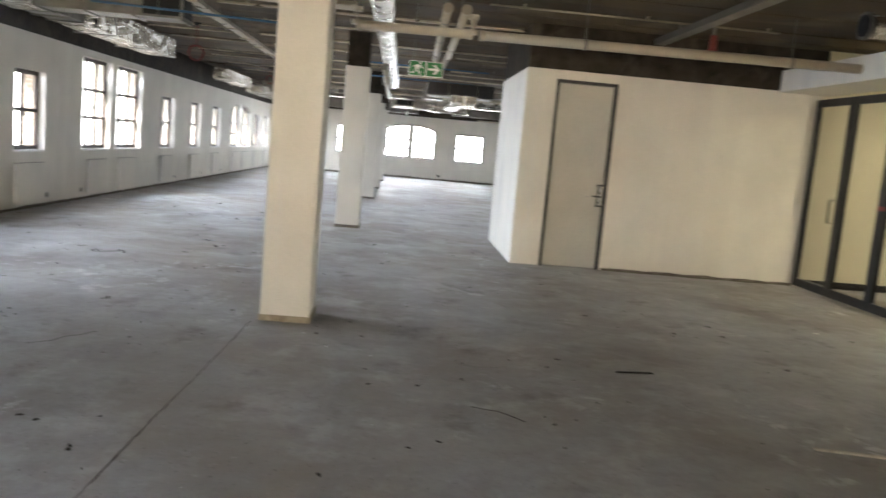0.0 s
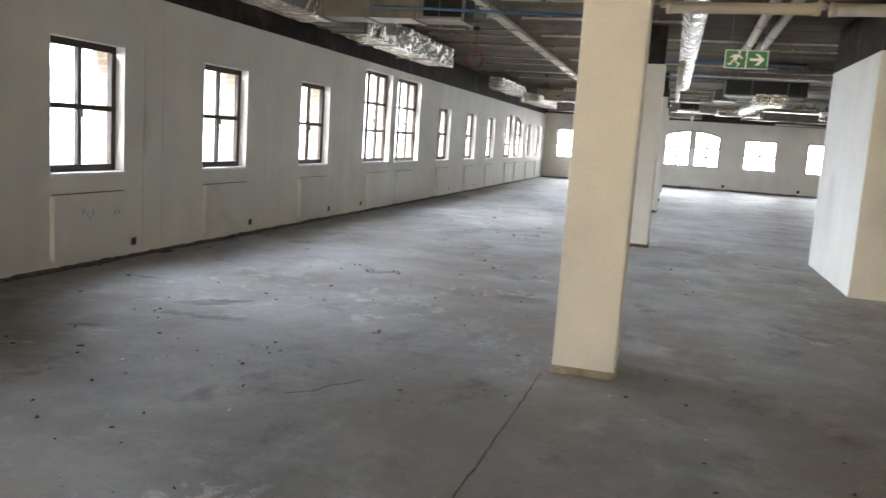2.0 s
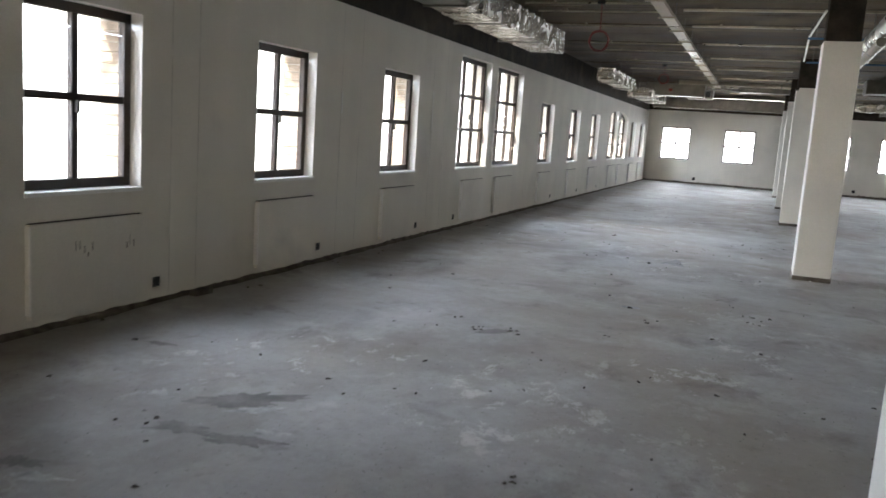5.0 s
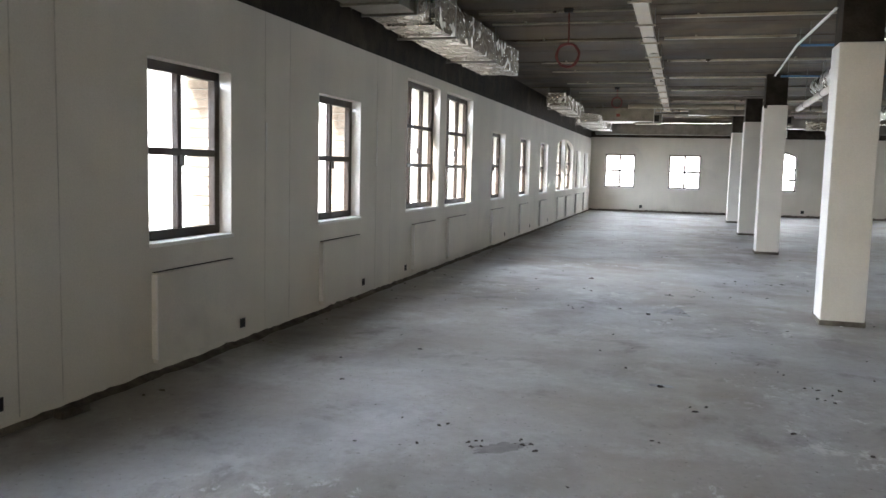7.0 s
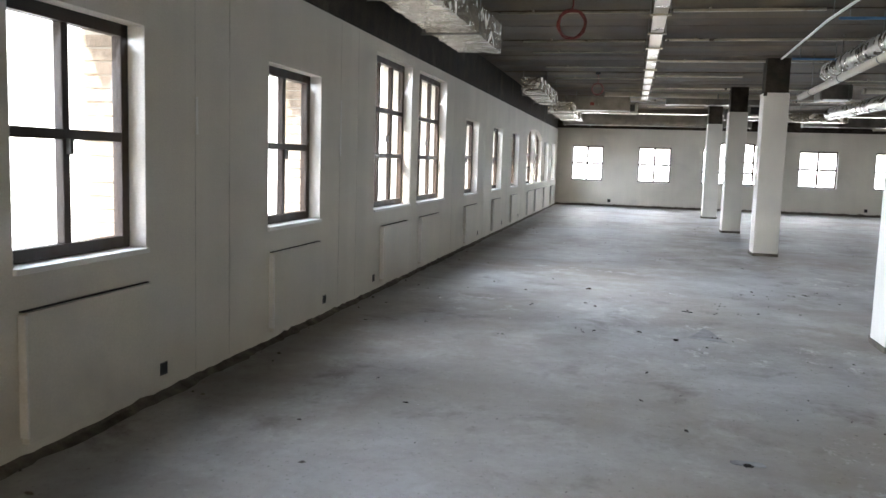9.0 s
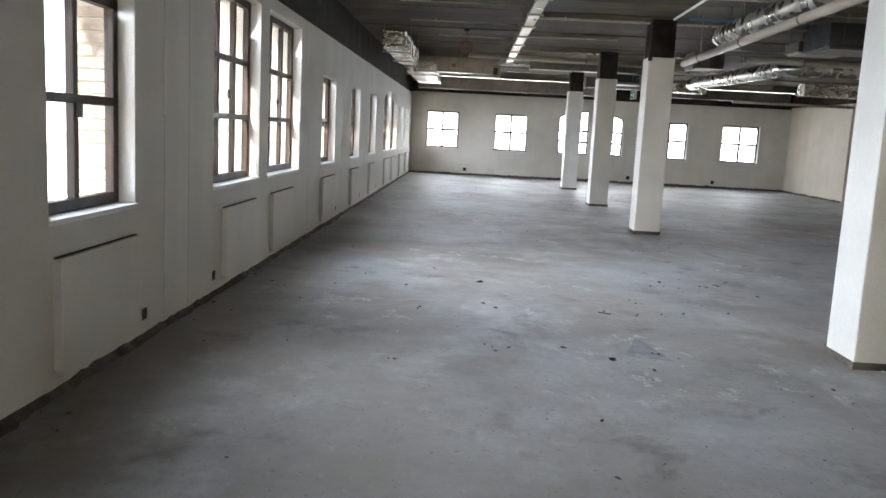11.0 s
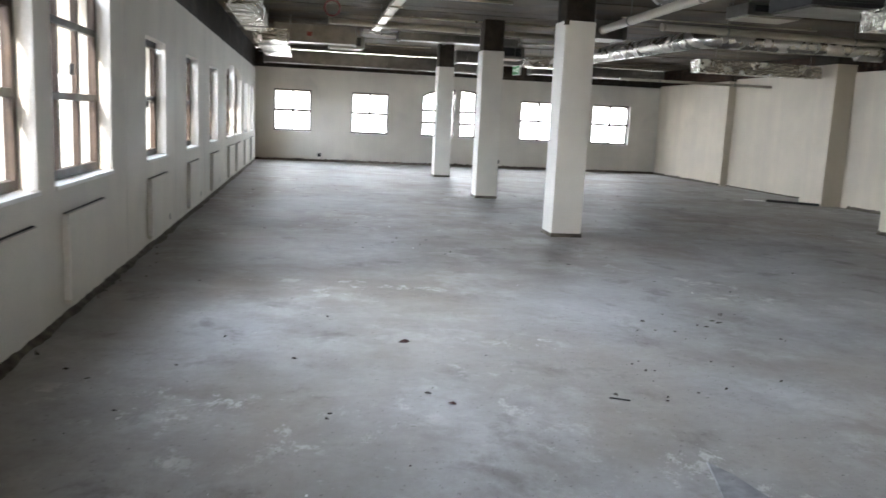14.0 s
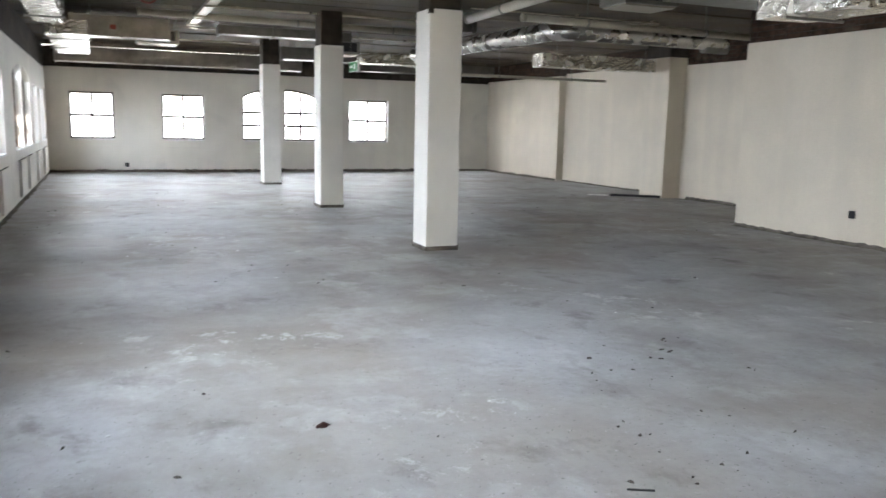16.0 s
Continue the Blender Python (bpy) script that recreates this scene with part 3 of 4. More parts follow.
# ---- ducts and pipes under the slab ----
def crumpled_box(x0, y0, z0, x1, y1, z1, cell=0.11, rough=0.012, seed=0.0, open_end=False):
    """A soft rectangular duct along y with dented faces."""
    bm = bmesh.new()
    n = max(2, int((y1 - y0) / cell))
    ring0 = []
    w, h = x1 - x0, z1 - z0
    for k in range(4):
        for i in range(5):
            t = i / 5
            ring0.append(((x0 + w * t, z0), (x1, z0 + h * t), (x1 - w * t, z1), (x0, z1 - h * t))[k])
    rings = []
    for j in range(n + 1):
        y = y0 + (y1 - y0) * j / n
        pinch = 0.97 if j % 9 == 0 else 1.0
        ring = []
        for x, z in ring0:
            q = noise.noise_vector((x * 6 + seed, y * 6, z * 6)) * rough + noise.noise_vector((x * 19, y * 19 + seed, z * 19)) * rough * 0.8
            ring.append(bm.verts.new(((x - (x0 + x1) / 2) * pinch + (x0 + x1) / 2 + q.x, y + q.y * 0.4, (z - (z0 + z1) / 2) * pinch + (z0 + z1) / 2 + q.z)))
        rings.append(ring)
    m = len(ring0)
    for a, b in zip(rings, rings[1:]):
        for k in range(m):
            bm.faces.new((a[k], a[(k + 1) % m], b[(k + 1) % m], b[k]))
    if not open_end:
        bm.faces.new(rings[0])
        bm.faces.new(rings[-1])
    return bm


def hangers(parent, spots, radius=0.005, foot=None):
    for x, y, z in spots:
        part("hanger_rod", tube(bmesh.new(), [(x, y, z), (x, y, CEIL + 0.01)], radius, 6), galvanised, parent)


def bar_under(parent, x0, x1, y, z):
    part("support_rail", one_box(x0, y - 0.015, z - 0.022, x1, y + 0.015, z - 0.001), galvanised, parent)


def foil_duct(x0, y0, z0, x1, y1, z1, seed, label):
    d = thing("foil_duct", label, "duct", "foil ducts")
    part("insulation", crumpled_box(x0, y0, z0, x1, y1, z1, seed=seed), foil, d)
    part("open_end", one_box(x0 + 0.02, y1 + 0.001, z0 + 0.02, x1 - 0.02, y1 + 0.03, z1 - 0.02), black_rubber, d, "dark open duct end")
    y = y0 + 0.6
    while y < y1:
        bar_under(d, x0 - 0.06, x1 + 0.06, y, z0 - 0.014)
        hangers(d, [(x0 - 0.045, y, z0 - 0.02), (x1 + 0.045, y, z0 - 0.02)])
        y += 1.9
    return d


foil_duct(-5.36, 13.25, 2.85, -4.81, 17.5, 3.2, 1.0, "crumpled silver foil insulated duct hanging along the wall")
foil_duct(-5.36, 1.5, 2.85, -4.81, 11.6, 3.2, 5.0, "crumpled silver foil insulated duct hanging along the wall")
foil_duct(-5.25, 22.8, 2.82, -4.86, 26.3, 3.1, 9.0, "crumpled silver foil insulated duct near the end wall")
foil_duct(-5.15, 26.9, 2.72, -4.55, 31.2, 2.95, 13.0, "flat crumpled silver foil duct near the end wall")


def metal_duct(x0, y0, z0, x1, y1, z1, label, along="x", pitch=1.1, name="metal_duct"):
    d = thing(name, label, "duct", "sheet metal ducts")
    part("casing", one_box(x0, y0, z0, x1, y1, z1, bevel=0.006), galvanised, d)
    lo, hi = (x0, x1) if along == "x" else (y0, y1)
    u = lo + 0.02
    while u < hi:
        if along == "x":
            part("flange", one_box(u, y0 - 0.022, z0 - 0.022, u + 0.03, y1 + 0.022, z1 + 0.015), galvanised, d)
        else:
            part("flange", one_box(x0 - 0.022, u, z0 - 0.022, x1 + 0.022, u + 0.03, z1 + 0.015), galvanised, d)
        u += pitch
    for u in (lo + 0.3, hi - 0.3):
        spots = [(u, y0 - 0.03, z0), (u, y1 + 0.03, z0)] if along == "x" else [(x0 - 0.03, u, z0), (x1 + 0.03, u, z0)]
        hangers(d, spots)
    return d


# junction piece between the two foil runs, with its dark flanged mouth
j = metal_duct(-5.34, 11.65, 2.87, -4.83, 12.75, 3.2, "bare galvanised duct section with a flanged open mouth", "y", 0.5)
part("mouth", one_box(-5.30, 13.19, 2.88, -4.85, 13.235, 3.18), black_rubber, j, "dark open mouth")
part("sleeve", crumpled_box(-5.33, 12.78, 2.86, -4.84, 13.17, 3.18, seed=3), foil, j, "foil sleeve")
# cross branch with open end
x = metal_duct(-4.75, 10.9, 2.83, -2.9, 11.35, 3.14, "sheet metal branch duct with a dark open end", "x", 0.6)
part("end_hole", one_box(-2.899, 10.93, 2.86, -2.885, 11.32, 3.11), black_rubber, x, "dark open end")
part("lining", one_box(-3.4, 10.88, 2.86, -2.92, 10.899, 3.12), black_rubber, x, "black insulation sheet")
metal_duct(-5.4, 34.55, 2.78, 0.6, 35.0, 3.14, "long galvanised duct along the end wall", "x", 0.85)
metal_duct(-4.85, 28.3, 2.85, -3.2, 28.75, 3.2, "galvanised cross duct with a red sticker", "x", 0.8)
metal_duct(-2.3, 28.8, 3.06, 0.3, 29.15, 3.22, "flat galvanised cross duct", "x", 1.0)
metal_duct(0.55, 24.7, 2.9, 1.15, 25.3, 3.2, "square galvanised plenum box", "x", 0.5)
metal_duct(2.0, 33.9, 2.82, 6.0, 34.3, 3.1, "galvanised duct along the end wall", "x", 1.0)
metal_duct(-0.55, 31.6, 2.86, 1.2, 32.0, 3.14, "galvanised cross duct beside a column", "x", 0.8)
part("sticker", one_box(-4.2, 28.29, 2.97, -4.1, 28.299, 3.05), red_plastic, bpy.data.objects["metal_duct.003"], "red sticker")


def cassette(x, y, z, w, d, h, label, bottom=pvc, body=galvanised):
    c = thing("fan_coil_unit", label, "air unit", "ceiling air units")
    part("casing", one_box(x, y, z, x + w, y + d, z + h, bevel=0.01), body, c)
    part("bottom_panel", one_box(x + 0.03, y + 0.03, z - 0.02, x + w - 0.03, y + d - 0.03, z - 0.001), bottom, c, "bottom panel")
    part("outlet", one_box(x + w * 0.1, y - 0.035, z + 0.04, x + w * 0.9, y - 0.001, z + h - 0.03), black_rubber, c, "dark air outlet")
    hangers(c, [(x + 0.05, y + 0.05, z + h - 0.01), (x + w - 0.05, y + 0.05, z + h - 0.01), (x + 0.05, y + d - 0.05, z + h - 0.01), (x + w - 0.05, y + d - 0.05, z + h - 0.01)])
    return c


cassette(-3.75, 28.9, 2.84, 0.75, 0.55, 0.24, "galvanised fan coil unit with a pale panel")
cassette(0.8, 20.2, 2.78, 0.7, 0.5, 0.14, "galvanised fan coil unit with a pale panel")
cassette(-0.35, 28.4, 2.78, 0.7, 0.6, 0.24, "galvanised fan coil unit beside a column")
cassette(0.5, 18.5, 2.66, 1.5, 0.75, 0.28, "dark ceiling fan coil unit with a steel panel", galvanised, black_metal)
foil_b = foil_duct(1.0, 17.5, 2.43, 1.55, 18.48, 2.62, 21.0, "short crumpled foil duct stub at an air unit")

# silver foil branches over the far right of the hall
def foil_cross(x0, x1, y0, y1, z0, z1, seed, label):
    d = thing("foil_duct", label, "duct", "foil ducts")
    bm = crumpled_box(-y1, x0, z0, -y0, x1, z1, seed=seed)
    bmesh.ops.transform(bm, matrix=Matrix.Rotation(radians(-90), 4, "Z"), verts=bm.verts[:])
    part("insulation", bm, foil, d)
    hangers(d, [(x0 + 0.3, y0 - 0.03, z0), (x1 - 0.3, y0 - 0.03, z0)])
    return d


foil_cross(3.6, 6.3, 26.9, 27.3, 2.62, 2.88, 31.0, "crumpled silver foil duct reaching to the pilaster")
foil_cross(0.9, 2.4, 30.2, 30.6, 2.75, 2.98, 37.0, "crumpled silver foil cross duct")


def round_duct(points, radius, label, name="spiral_duct", ribs=0.16, mat=spiral_steel):
    d = thing(name, label, "duct", "round ducts")
    part("pipe", tube(bmesh.new(), points, radius, 22, ribs), mat, d)
    for p in (points[0], points[-1]):
        hangers(d, [(p[0], p[1] + (0.4 if p is points[0] else -0.4) if abs(points[0][1] - points[-1][1]) > 1 else p[1], p[2])])
    return d


round_duct([(-0.3, 8.2, 2.99), (-0.3, 20.1, 2.92)], 0.13, "long spiral-seam galvanised round duct")
round_duct([(4.7, 23.1, 2.83), (2.0, 23.1, 2.83), (1.75, 23.35, 2.83), (1.6, 28.6, 2.86)], 0.14, "bent spiral-seam galvanised round duct")
part("collar", tube(bmesh.new(), [(4.3, 23.1, 2.72), (4.75, 23.1, 2.72)], 0.085, 18), galvanised, bpy.data.objects["spiral_duct.001"], "smaller round outlet")


def plastic_pipe(points, radius, label, name="plastic_pipe"):
    d = thing(name, label, "pipe", "plastic pipes")
    part("run", tube(bmesh.new(), points, radius, 16), pvc, d)
    for a, b in zip(points, points[1:]):
        a, b = Vector(a), Vector(b)
        n = int((b - a).length / 1.6)
        for i in range(n):
            p = a.lerp(b, (i + 0.5) / max(1, n))
            part("clamp", tube(bmesh.new(), [p - (b - a).normalized() * 0.018, p + (b - a).normalized() * 0.018], radius * 1.14, 16), galvanised, d)
            hangers(d, [(p.x, p.y, p.z + radius)])
        for p in (a, b):
            q = (b - a).normalized() * 0.05
            part("coupling", tube(bmesh.new(), [p - q if p is b else p, p if p is b else p + q], radius * 1.12, 16), pvc, d)
    return d


plastic_pipe([(-5.3, 9.2, 2.98), (-0.57, 9.2, 2.94), (-0.57, 9.2, 2.75), (0.70, 9.2, 2.76), (0.70, 9.2, 2.97)], 0.052, "cream plastic drain pipe dropping under the duct")
plastic_pipe([(0.78, 9.2, 2.76), (5.5, 9.2, 2.8)], 0.055, "long cream plastic drain pipe crossing the ceiling")
plastic_pipe([(0.40, 8.9, 2.97), (0.47, 14.0, 2.95), (0.5, 14.2, 3.05), (0.55, 17.5, 3.1)], 0.05, "long cream plastic pipe under the slab")
plastic_pipe([(0.60, 8.9, 2.97), (0.66, 13.4, 2.95), (0.68, 13.6, 3.05), (0.72, 17.5, 3.1)], 0.05, "long cream plastic pipe under the slab")
plastic_pipe([(-0.38, 14.4, 2.78), (-0.4, 21.6, 2.67)], 0.05, "cream plastic pipe running to a column")
plastic_pipe([(0.78, 22.5, 2.87), (4.83, 22.5, 2.84)], 0.05, "cream plastic pipe crossing to the partition wall")
plastic_pipe([(-3.8, 27.0, 3.15), (1.4, 27.0, 3.1)], 0.055, "cream plastic pipe crossing the hall")
plastic_pipe([(2.6, 28.6, 2.5), (6.4, 28.9, 2.52)], 0.03, "thin pale pipe under the foil duct")

# cable tray
tray = thing("cable_tray", "long pale perforated steel cable tray under the slab", "cable tray")
part("base", one_box(-2.93, 8.0, 3.10, -2.78, 28.2, 3.108), pale_zinc, tray)
part("side", one_box(-2.93, 8.0, 3.109, -2.925, 28.2, 3.15), pale_zinc, tray)
part("side", one_box(-2.785, 8.0, 3.109, -2.78, 28.2, 3.15), pale_zinc, tray)
y = 8.4
while y < 28.2:
    part("bracket", one_box(-2.97, y, 3.078, -2.74, y + 0.03, 3.098), pale_zinc, tray)
    hangers(tray, [(-2.96, y + 0.015, 3.09), (-2.75, y + 0.015, 3.09)])
    y += 1.3
part("cable", tube(bmesh.new(), [(-2.88, 8.0, 3.125), (-2.84, 14, 3.122), (-2.88, 21, 3.125), (-2.85, 28.2, 3.122)], 0.012, 8), black_rubber, tray)


def conduit(x0, x1, y, z, r=0.013, wide=0.0):
    d = thing("conduit", "thin bright galvanised conduit fixed across the slab", "conduit", "conduits across the slab")
    if wide:
        part("profile", one_box(x0, y, z, x1, y + wide, z + 0.03, bevel=0.003), pale_zinc, d)
    else:
        part("profile", tube(bmesh.new(), [(x0, y, z), (x1, y, z)], r, 10), pale_zinc, d)
    u = x0 + 0.4
    while u < x1:
        part("clip", one_box(u, y - 0.02, z - 0.004, u + 0.025, y + 0.045, CEIL + 0.012), pale_zinc, d)
        u += 1.5
    return d


for i, y in enumerate((5.6, 7.3, 9.9, 11.9, 13.4, 15.3, 16.85, 19.1, 21.5, 23.9, 26.5, 29.9, 32.6)):
    conduit(-2.7, (-1.05, 1.5, 3.9)[i % 3] if y > 13.9 else (-0.2, 4.4)[i % 2], y, 3.235, wide=0.045)
for y in (14.8, 15.5, 16.9, 19.2, 20.4, 22.4, 24.4, 10.2, 12.4, 13.6):
    conduit(-4.75, -2.98, y, 3.245)
for y in (5.0, 10.0, 16.2, 20.0, 24.5):
    conduit(0.95, 4.5, y, 3.24)
# steel channel across the right of the near bay
ch = thing("steel_channel", "grey steel channel fixed under the slab", "beam")
part("web", one_box(3.3, 4.0, 3.12, 3.44, 11.1, 3.2, bevel=0.004), galvanised, ch)
for y in (4.6, 7.4, 10.2):
    part("fixing", one_box(3.34, y, 3.2, 3.4, y + 0.08, CEIL + 0.01), galvanised, ch)

# blue water pipes
for a, b in (((-3.9, 10.5, 2.90), (-0.95, 10.5, 2.84)), ((-1.1, 16.0, 3.0), (1.6, 16.1, 3.0)), ((-0.97, 19.2, 3.0), (1.6, 19.35, 3.0))):
    d = thing("blue_pipe", "thin blue plastic pipe under the slab", "pipe", "blue pipes")
    part("run", tube(bmesh.new(), [a, b], 0.016, 10), blue_plastic, d)
    hangers(d, [(a[0] + 0.1, a[1], a[2]), (b[0] - 0.1, b[1], b[2])])
d = thing("white_conduit", "thin white plastic conduit under the slab", "conduit")
part("run", tube(bmesh.new(), [(-1.0, 14.3, 3.1), (-1.06, 16.7, 3.1), (-0.98, 20.0, 3.1)], 0.015, 8), sign_white, d)
hangers(d, [(-1.05, 16.5, 3.1)])


def cable_coil(x, y, z, r, turns, mat, label):
    d = thing("cable_coil", label, "cable", "hanging cable coils")
    pts = [(x, y, CEIL), (x + 0.01, y, z + r * 1.4)]
    for i in range(turns * 18 + 1):
        a = math.pi / 2 + 2 * math.pi * i / 18
        k = 1 + 0.07 * math.sin(i * 0.9)
        pts.append((x + math.cos(a) * r * k, y + 0.012 * math.sin(i * 0.35) + i * 0.0006, z + math.sin(a) * r * k))
    part("loop", tube(bmesh.new(), pts, 0.008, 7), mat, d)
    part("junction_box", one_box(x - 0.05, y - 0.05, CEIL - 0.05, x + 0.05, y + 0.05, CEIL + 0.005, bevel=0.006), black_rubber, d)
    return d


cable_coil(-3.7, 14.8, 2.76, 0.13, 4, red_plastic, "coil of red cable hanging from the slab")
cable_coil(-3.82, 23.5, 2.95, 0.11, 3, red_plastic, "coil of red cable hanging from the slab")
h = thing("red_pipe_valve", "red painted sprinkler fitting under the slab", "valve")
part("body", tube(bmesh.new(), [(3.57, 9.66, 2.92), (3.57, 9.66, 3.08)], 0.045, 14), red_plastic, h)
part("cap", tube(bmesh.new(), [(3.57, 9.66, 2.9), (3.57, 9.66, 2.919)], 0.06, 14), red_plastic, h)
part("stem", tube(bmesh.new(), [(3.57, 9.66, 3.081), (3.57, 9.66, CEIL + 0.01)], 0.02, 10), galvanised, h)

# foil hose with a dark flanged mouth over the glazed doors
hose = thing("foil_hose", "round crumpled foil hose with a black flanged mouth", "duct", "foil ducts")
bm = tube(bmesh.new(), [(4.62 + 0.035 * k, 8.25 + 0.01 * math.sin(k * 0.4), 3.09) for k in range(31)], 0.115, 22)
for v in bm.verts:
    v.co += noise.noise_vector(v.co * 17) * 0.014
part("insulation", bm, foil, hose)
part("flange", tube(bmesh.new(), [(4.57, 8.25, 3.09), (4.60, 8.25, 3.09)], 0.14, 24), galvanised, hose)
part("mouth", tube(bmesh.new(), [(4.555, 8.25, 3.09), (4.569, 8.25, 3.09)], 0.11, 24), black_rubber, hose, "dark open mouth")
hangers(hose, [(4.8, 8.25, 3.19), (5.5, 8.25, 3.19)])
# dark skirting of the lobby
solid("baseboard_lobby", one_box(9.38, NEAR, 0.001, 9.398, DOOR_Y, 0.1), black_metal, "dark skirting along the lobby wall", "skirting", kind="structure")
solid("baseboard_lobby_end", one_box(GLASS_X + 0.12, DOOR_Y - 0.018, 0.001, 9.37, DOOR_Y, 0.1), black_metal, "dark skirting along the lobby wall", "skirting", kind="structure")

# ---- exit sign ----
SX, SY, SZ = 0.04, 10.6, 2.375
sign = thing("exit_sign", "green and white emergency exit sign with an arrow", "exit sign")
part("panel", one_box(SX, SY, SZ, SX + 0.43, SY + 0.03, SZ + 0.19, bevel=0.003), sign_white, sign)
part("left_field", one_box(SX + 0.008, SY - 0.003, SZ + 0.008, SX + 0.208, SY - 0.0005, SZ + 0.182), sign_green, sign, "green field")
part("right_field", one_box(SX + 0.222, SY - 0.003, SZ + 0.008, SX + 0.422, SY - 0.0005, SZ + 0.182), sign_green, sign, "green field")


def flat(outline, y0, y1):
    bm = bmesh.new()
    a = [bm.verts.new((x, y0, z)) for x, z in outline]
    b = [bm.verts.new((x, y1, z)) for x, z in outline]
    bm.faces.new(a)
    bm.faces.new(b[::-1])
    for i in range(len(a)):
        bm.faces.new((a[i], b[i], b[(i + 1) % len(a)], a[(i + 1) % len(a)]))
    return bm


ax, az = SX + 0.322, SZ + 0.095
part("arrow", flat([(ax - 0.075, az - 0.014), (ax + 0.02, az - 0.014), (ax - 0.022, az - 0.058), (ax + 0.012, az - 0.058), (ax + 0.07, az), (ax + 0.012, az + 0.058), (ax - 0.022, az + 0.058), (ax + 0.02, az + 0.014), (ax - 0.075, az + 0.014)], SY - 0.006, SY - 0.0035), sign_white, sign, "white arrow")
px, pz = SX + 0.108, SZ + 0.095
for o in ([(0.02, 0.06), (0.045, 0.06), (0.045, 0.08), (0.02, 0.08)], [(-0.03, 0.045), (0.04, 0.05), (0.005, -0.02), (-0.025, -0.01)], [(0.0, -0.02), (0.045, -0.045), (0.03, -0.08), (0.015, -0.075), (0.025, -0.05), (-0.02, -0.02)], [(-0.02, -0.012), (-0.04, -0.06), (-0.075, -0.062), (-0.075, -0.045), (-0.05, -0.045), (-0.035, -0.01)], [(0.035, 0.045), (0.07, 0.01), (0.06, 0.0), (0.025, 0.025)], [(-0.03, 0.045), (-0.06, 0.015), (-0.05, 0.008), (-0.02, 0.03)]):
    part("symbol", flat([(px + u, pz + v) for u, v in o], SY - 0.006, SY - 0.0035), sign_white, sign, "plain white symbol bar")
hangers(sign, [(SX + 0.05, SY + 0.015, SZ + 0.188), (SX + 0.38, SY + 0.015, SZ + 0.188)], 0.004)

# second sign far down the hall, seen nearly edge-on
far_sign = thing("exit_sign", "green and white exit sign hanging far down the hall", "exit sign")
far_panel = part("panel", one_box(-0.21, 0, -0.095, 0.21, 0.03, 0.095, bevel=0.003), sign_white, far_sign)
part("green_field", one_box(-0.2, -0.003, -0.085, 0.2, -0.0005, 0.085), sign_green, far_panel, "green field")
part("symbol_bar", one_box(-0.15, -0.006, -0.02, -0.02, -0.0035, 0.02), sign_white, far_panel, "plain white symbol bar")
part("symbol_bar", one_box(0.04, -0.006, -0.05, 0.12, -0.0035, 0.05), sign_white, far_panel, "plain white symbol bar")
for u in (-0.17, 0.17):
    part("hanger_rod", tube(bmesh.new(), [(u, 0.015, 0.094), (u, 0.015, CEIL - 2.51 + 0.01)], 0.004, 6), galvanised, far_sign)
far_sign.matrix_world = Matrix.Translation((0.09, 28.0, 2.51)) @ Matrix.Rotation(radians(-84), 4, "Z")

# ---- floor: joint, patches, litter ----
def ribbon(points, width, z=0.003, jitter=0.012, step=0.06):
    bm = bmesh.new()
    prev = None
    pts = [Vector((*p, 0)) for p in points]
    for a, b in zip(pts, pts[1:]):
        d = (b - a).normalized()
        side = Vector((-d.y, d.x, 0))
        n = max(1, int((b - a).length / step))
        for i in range(n + 1):
            c = a.lerp(b, i / n) + side * random.uniform(-jitter, jitter)
            w = width * random.uniform(0.5, 1.2)
            cur = [bm.verts.new((c.x - side.x * w / 2, c.y - side.y * w / 2, 0.0008)), bm.verts.new((c.x, c.y, z)), bm.verts.new((c.x + side.x * w / 2, c.y + side.y * w / 2, 0.0008))]
            if prev:
                bm.faces.new((prev[0], cur[0], cur[1], prev[1]))
                bm.faces.new((prev[1], cur[1], cur[2], prev[2]))
            prev = cur
    return bm


joint_dark = material("joint_dark", (0.1, 0.08, 0.072), 0.9, spread=0.3, scale=9, fine=60, bump=0.3)
solid("floor_joint", ribbon([(-1.2, 1.0), (-1.13, 4.2), (-1.08, 5.6), (-1.06, 6.5)], 0.007, jitter=0.005), joint_dark, "dark ragged joint line in the screed", "floor joint", kind="structure")
solid("floor_crack", ribbon([(0.56, 4.72), (0.7, 4.68), (0.86, 4.52)], 0.014, jitter=0.008), joint_dark, "fine dark crack in the screed", "floor crack", kind="structure")


def patch(cx, cy, w, d, label, mat=patch_mortar, turn=0.0):
    n = 22
    bm = bmesh.new()
    top, low = [], []
    for i in range(n):
        a = 2 * math.pi * i / n
        k = 1 + 0.22 * noise.noise((cx + math.cos(a) * 2, cy + math.sin(a) * 2, 4))
        sq = 1 / max(abs(math.cos(a)), abs(math.sin(a))) ** 0.7
        u, v = math.cos(a) * w / 2 * k * sq, math.sin(a) * d / 2 * k * sq
        x, y = cx + u * math.cos(turn) - v * math.sin(turn), cy + u * math.sin(turn) + v * math.cos(turn)
        top.append(bm.verts.new((x, y, 0.005)))
        low.append(bm.verts.new((x + (x - cx) * 0.04, y + (y - cy) * 0.04, 0.0005)))
    bm.faces.new(top)
    for i in range(n):
        bm.faces.new((low[i], low[(i + 1) % n], top[(i + 1) % n], top[i]))
    return solid("floor_patch", bm, mat, label, "floor patch", kind="structure")


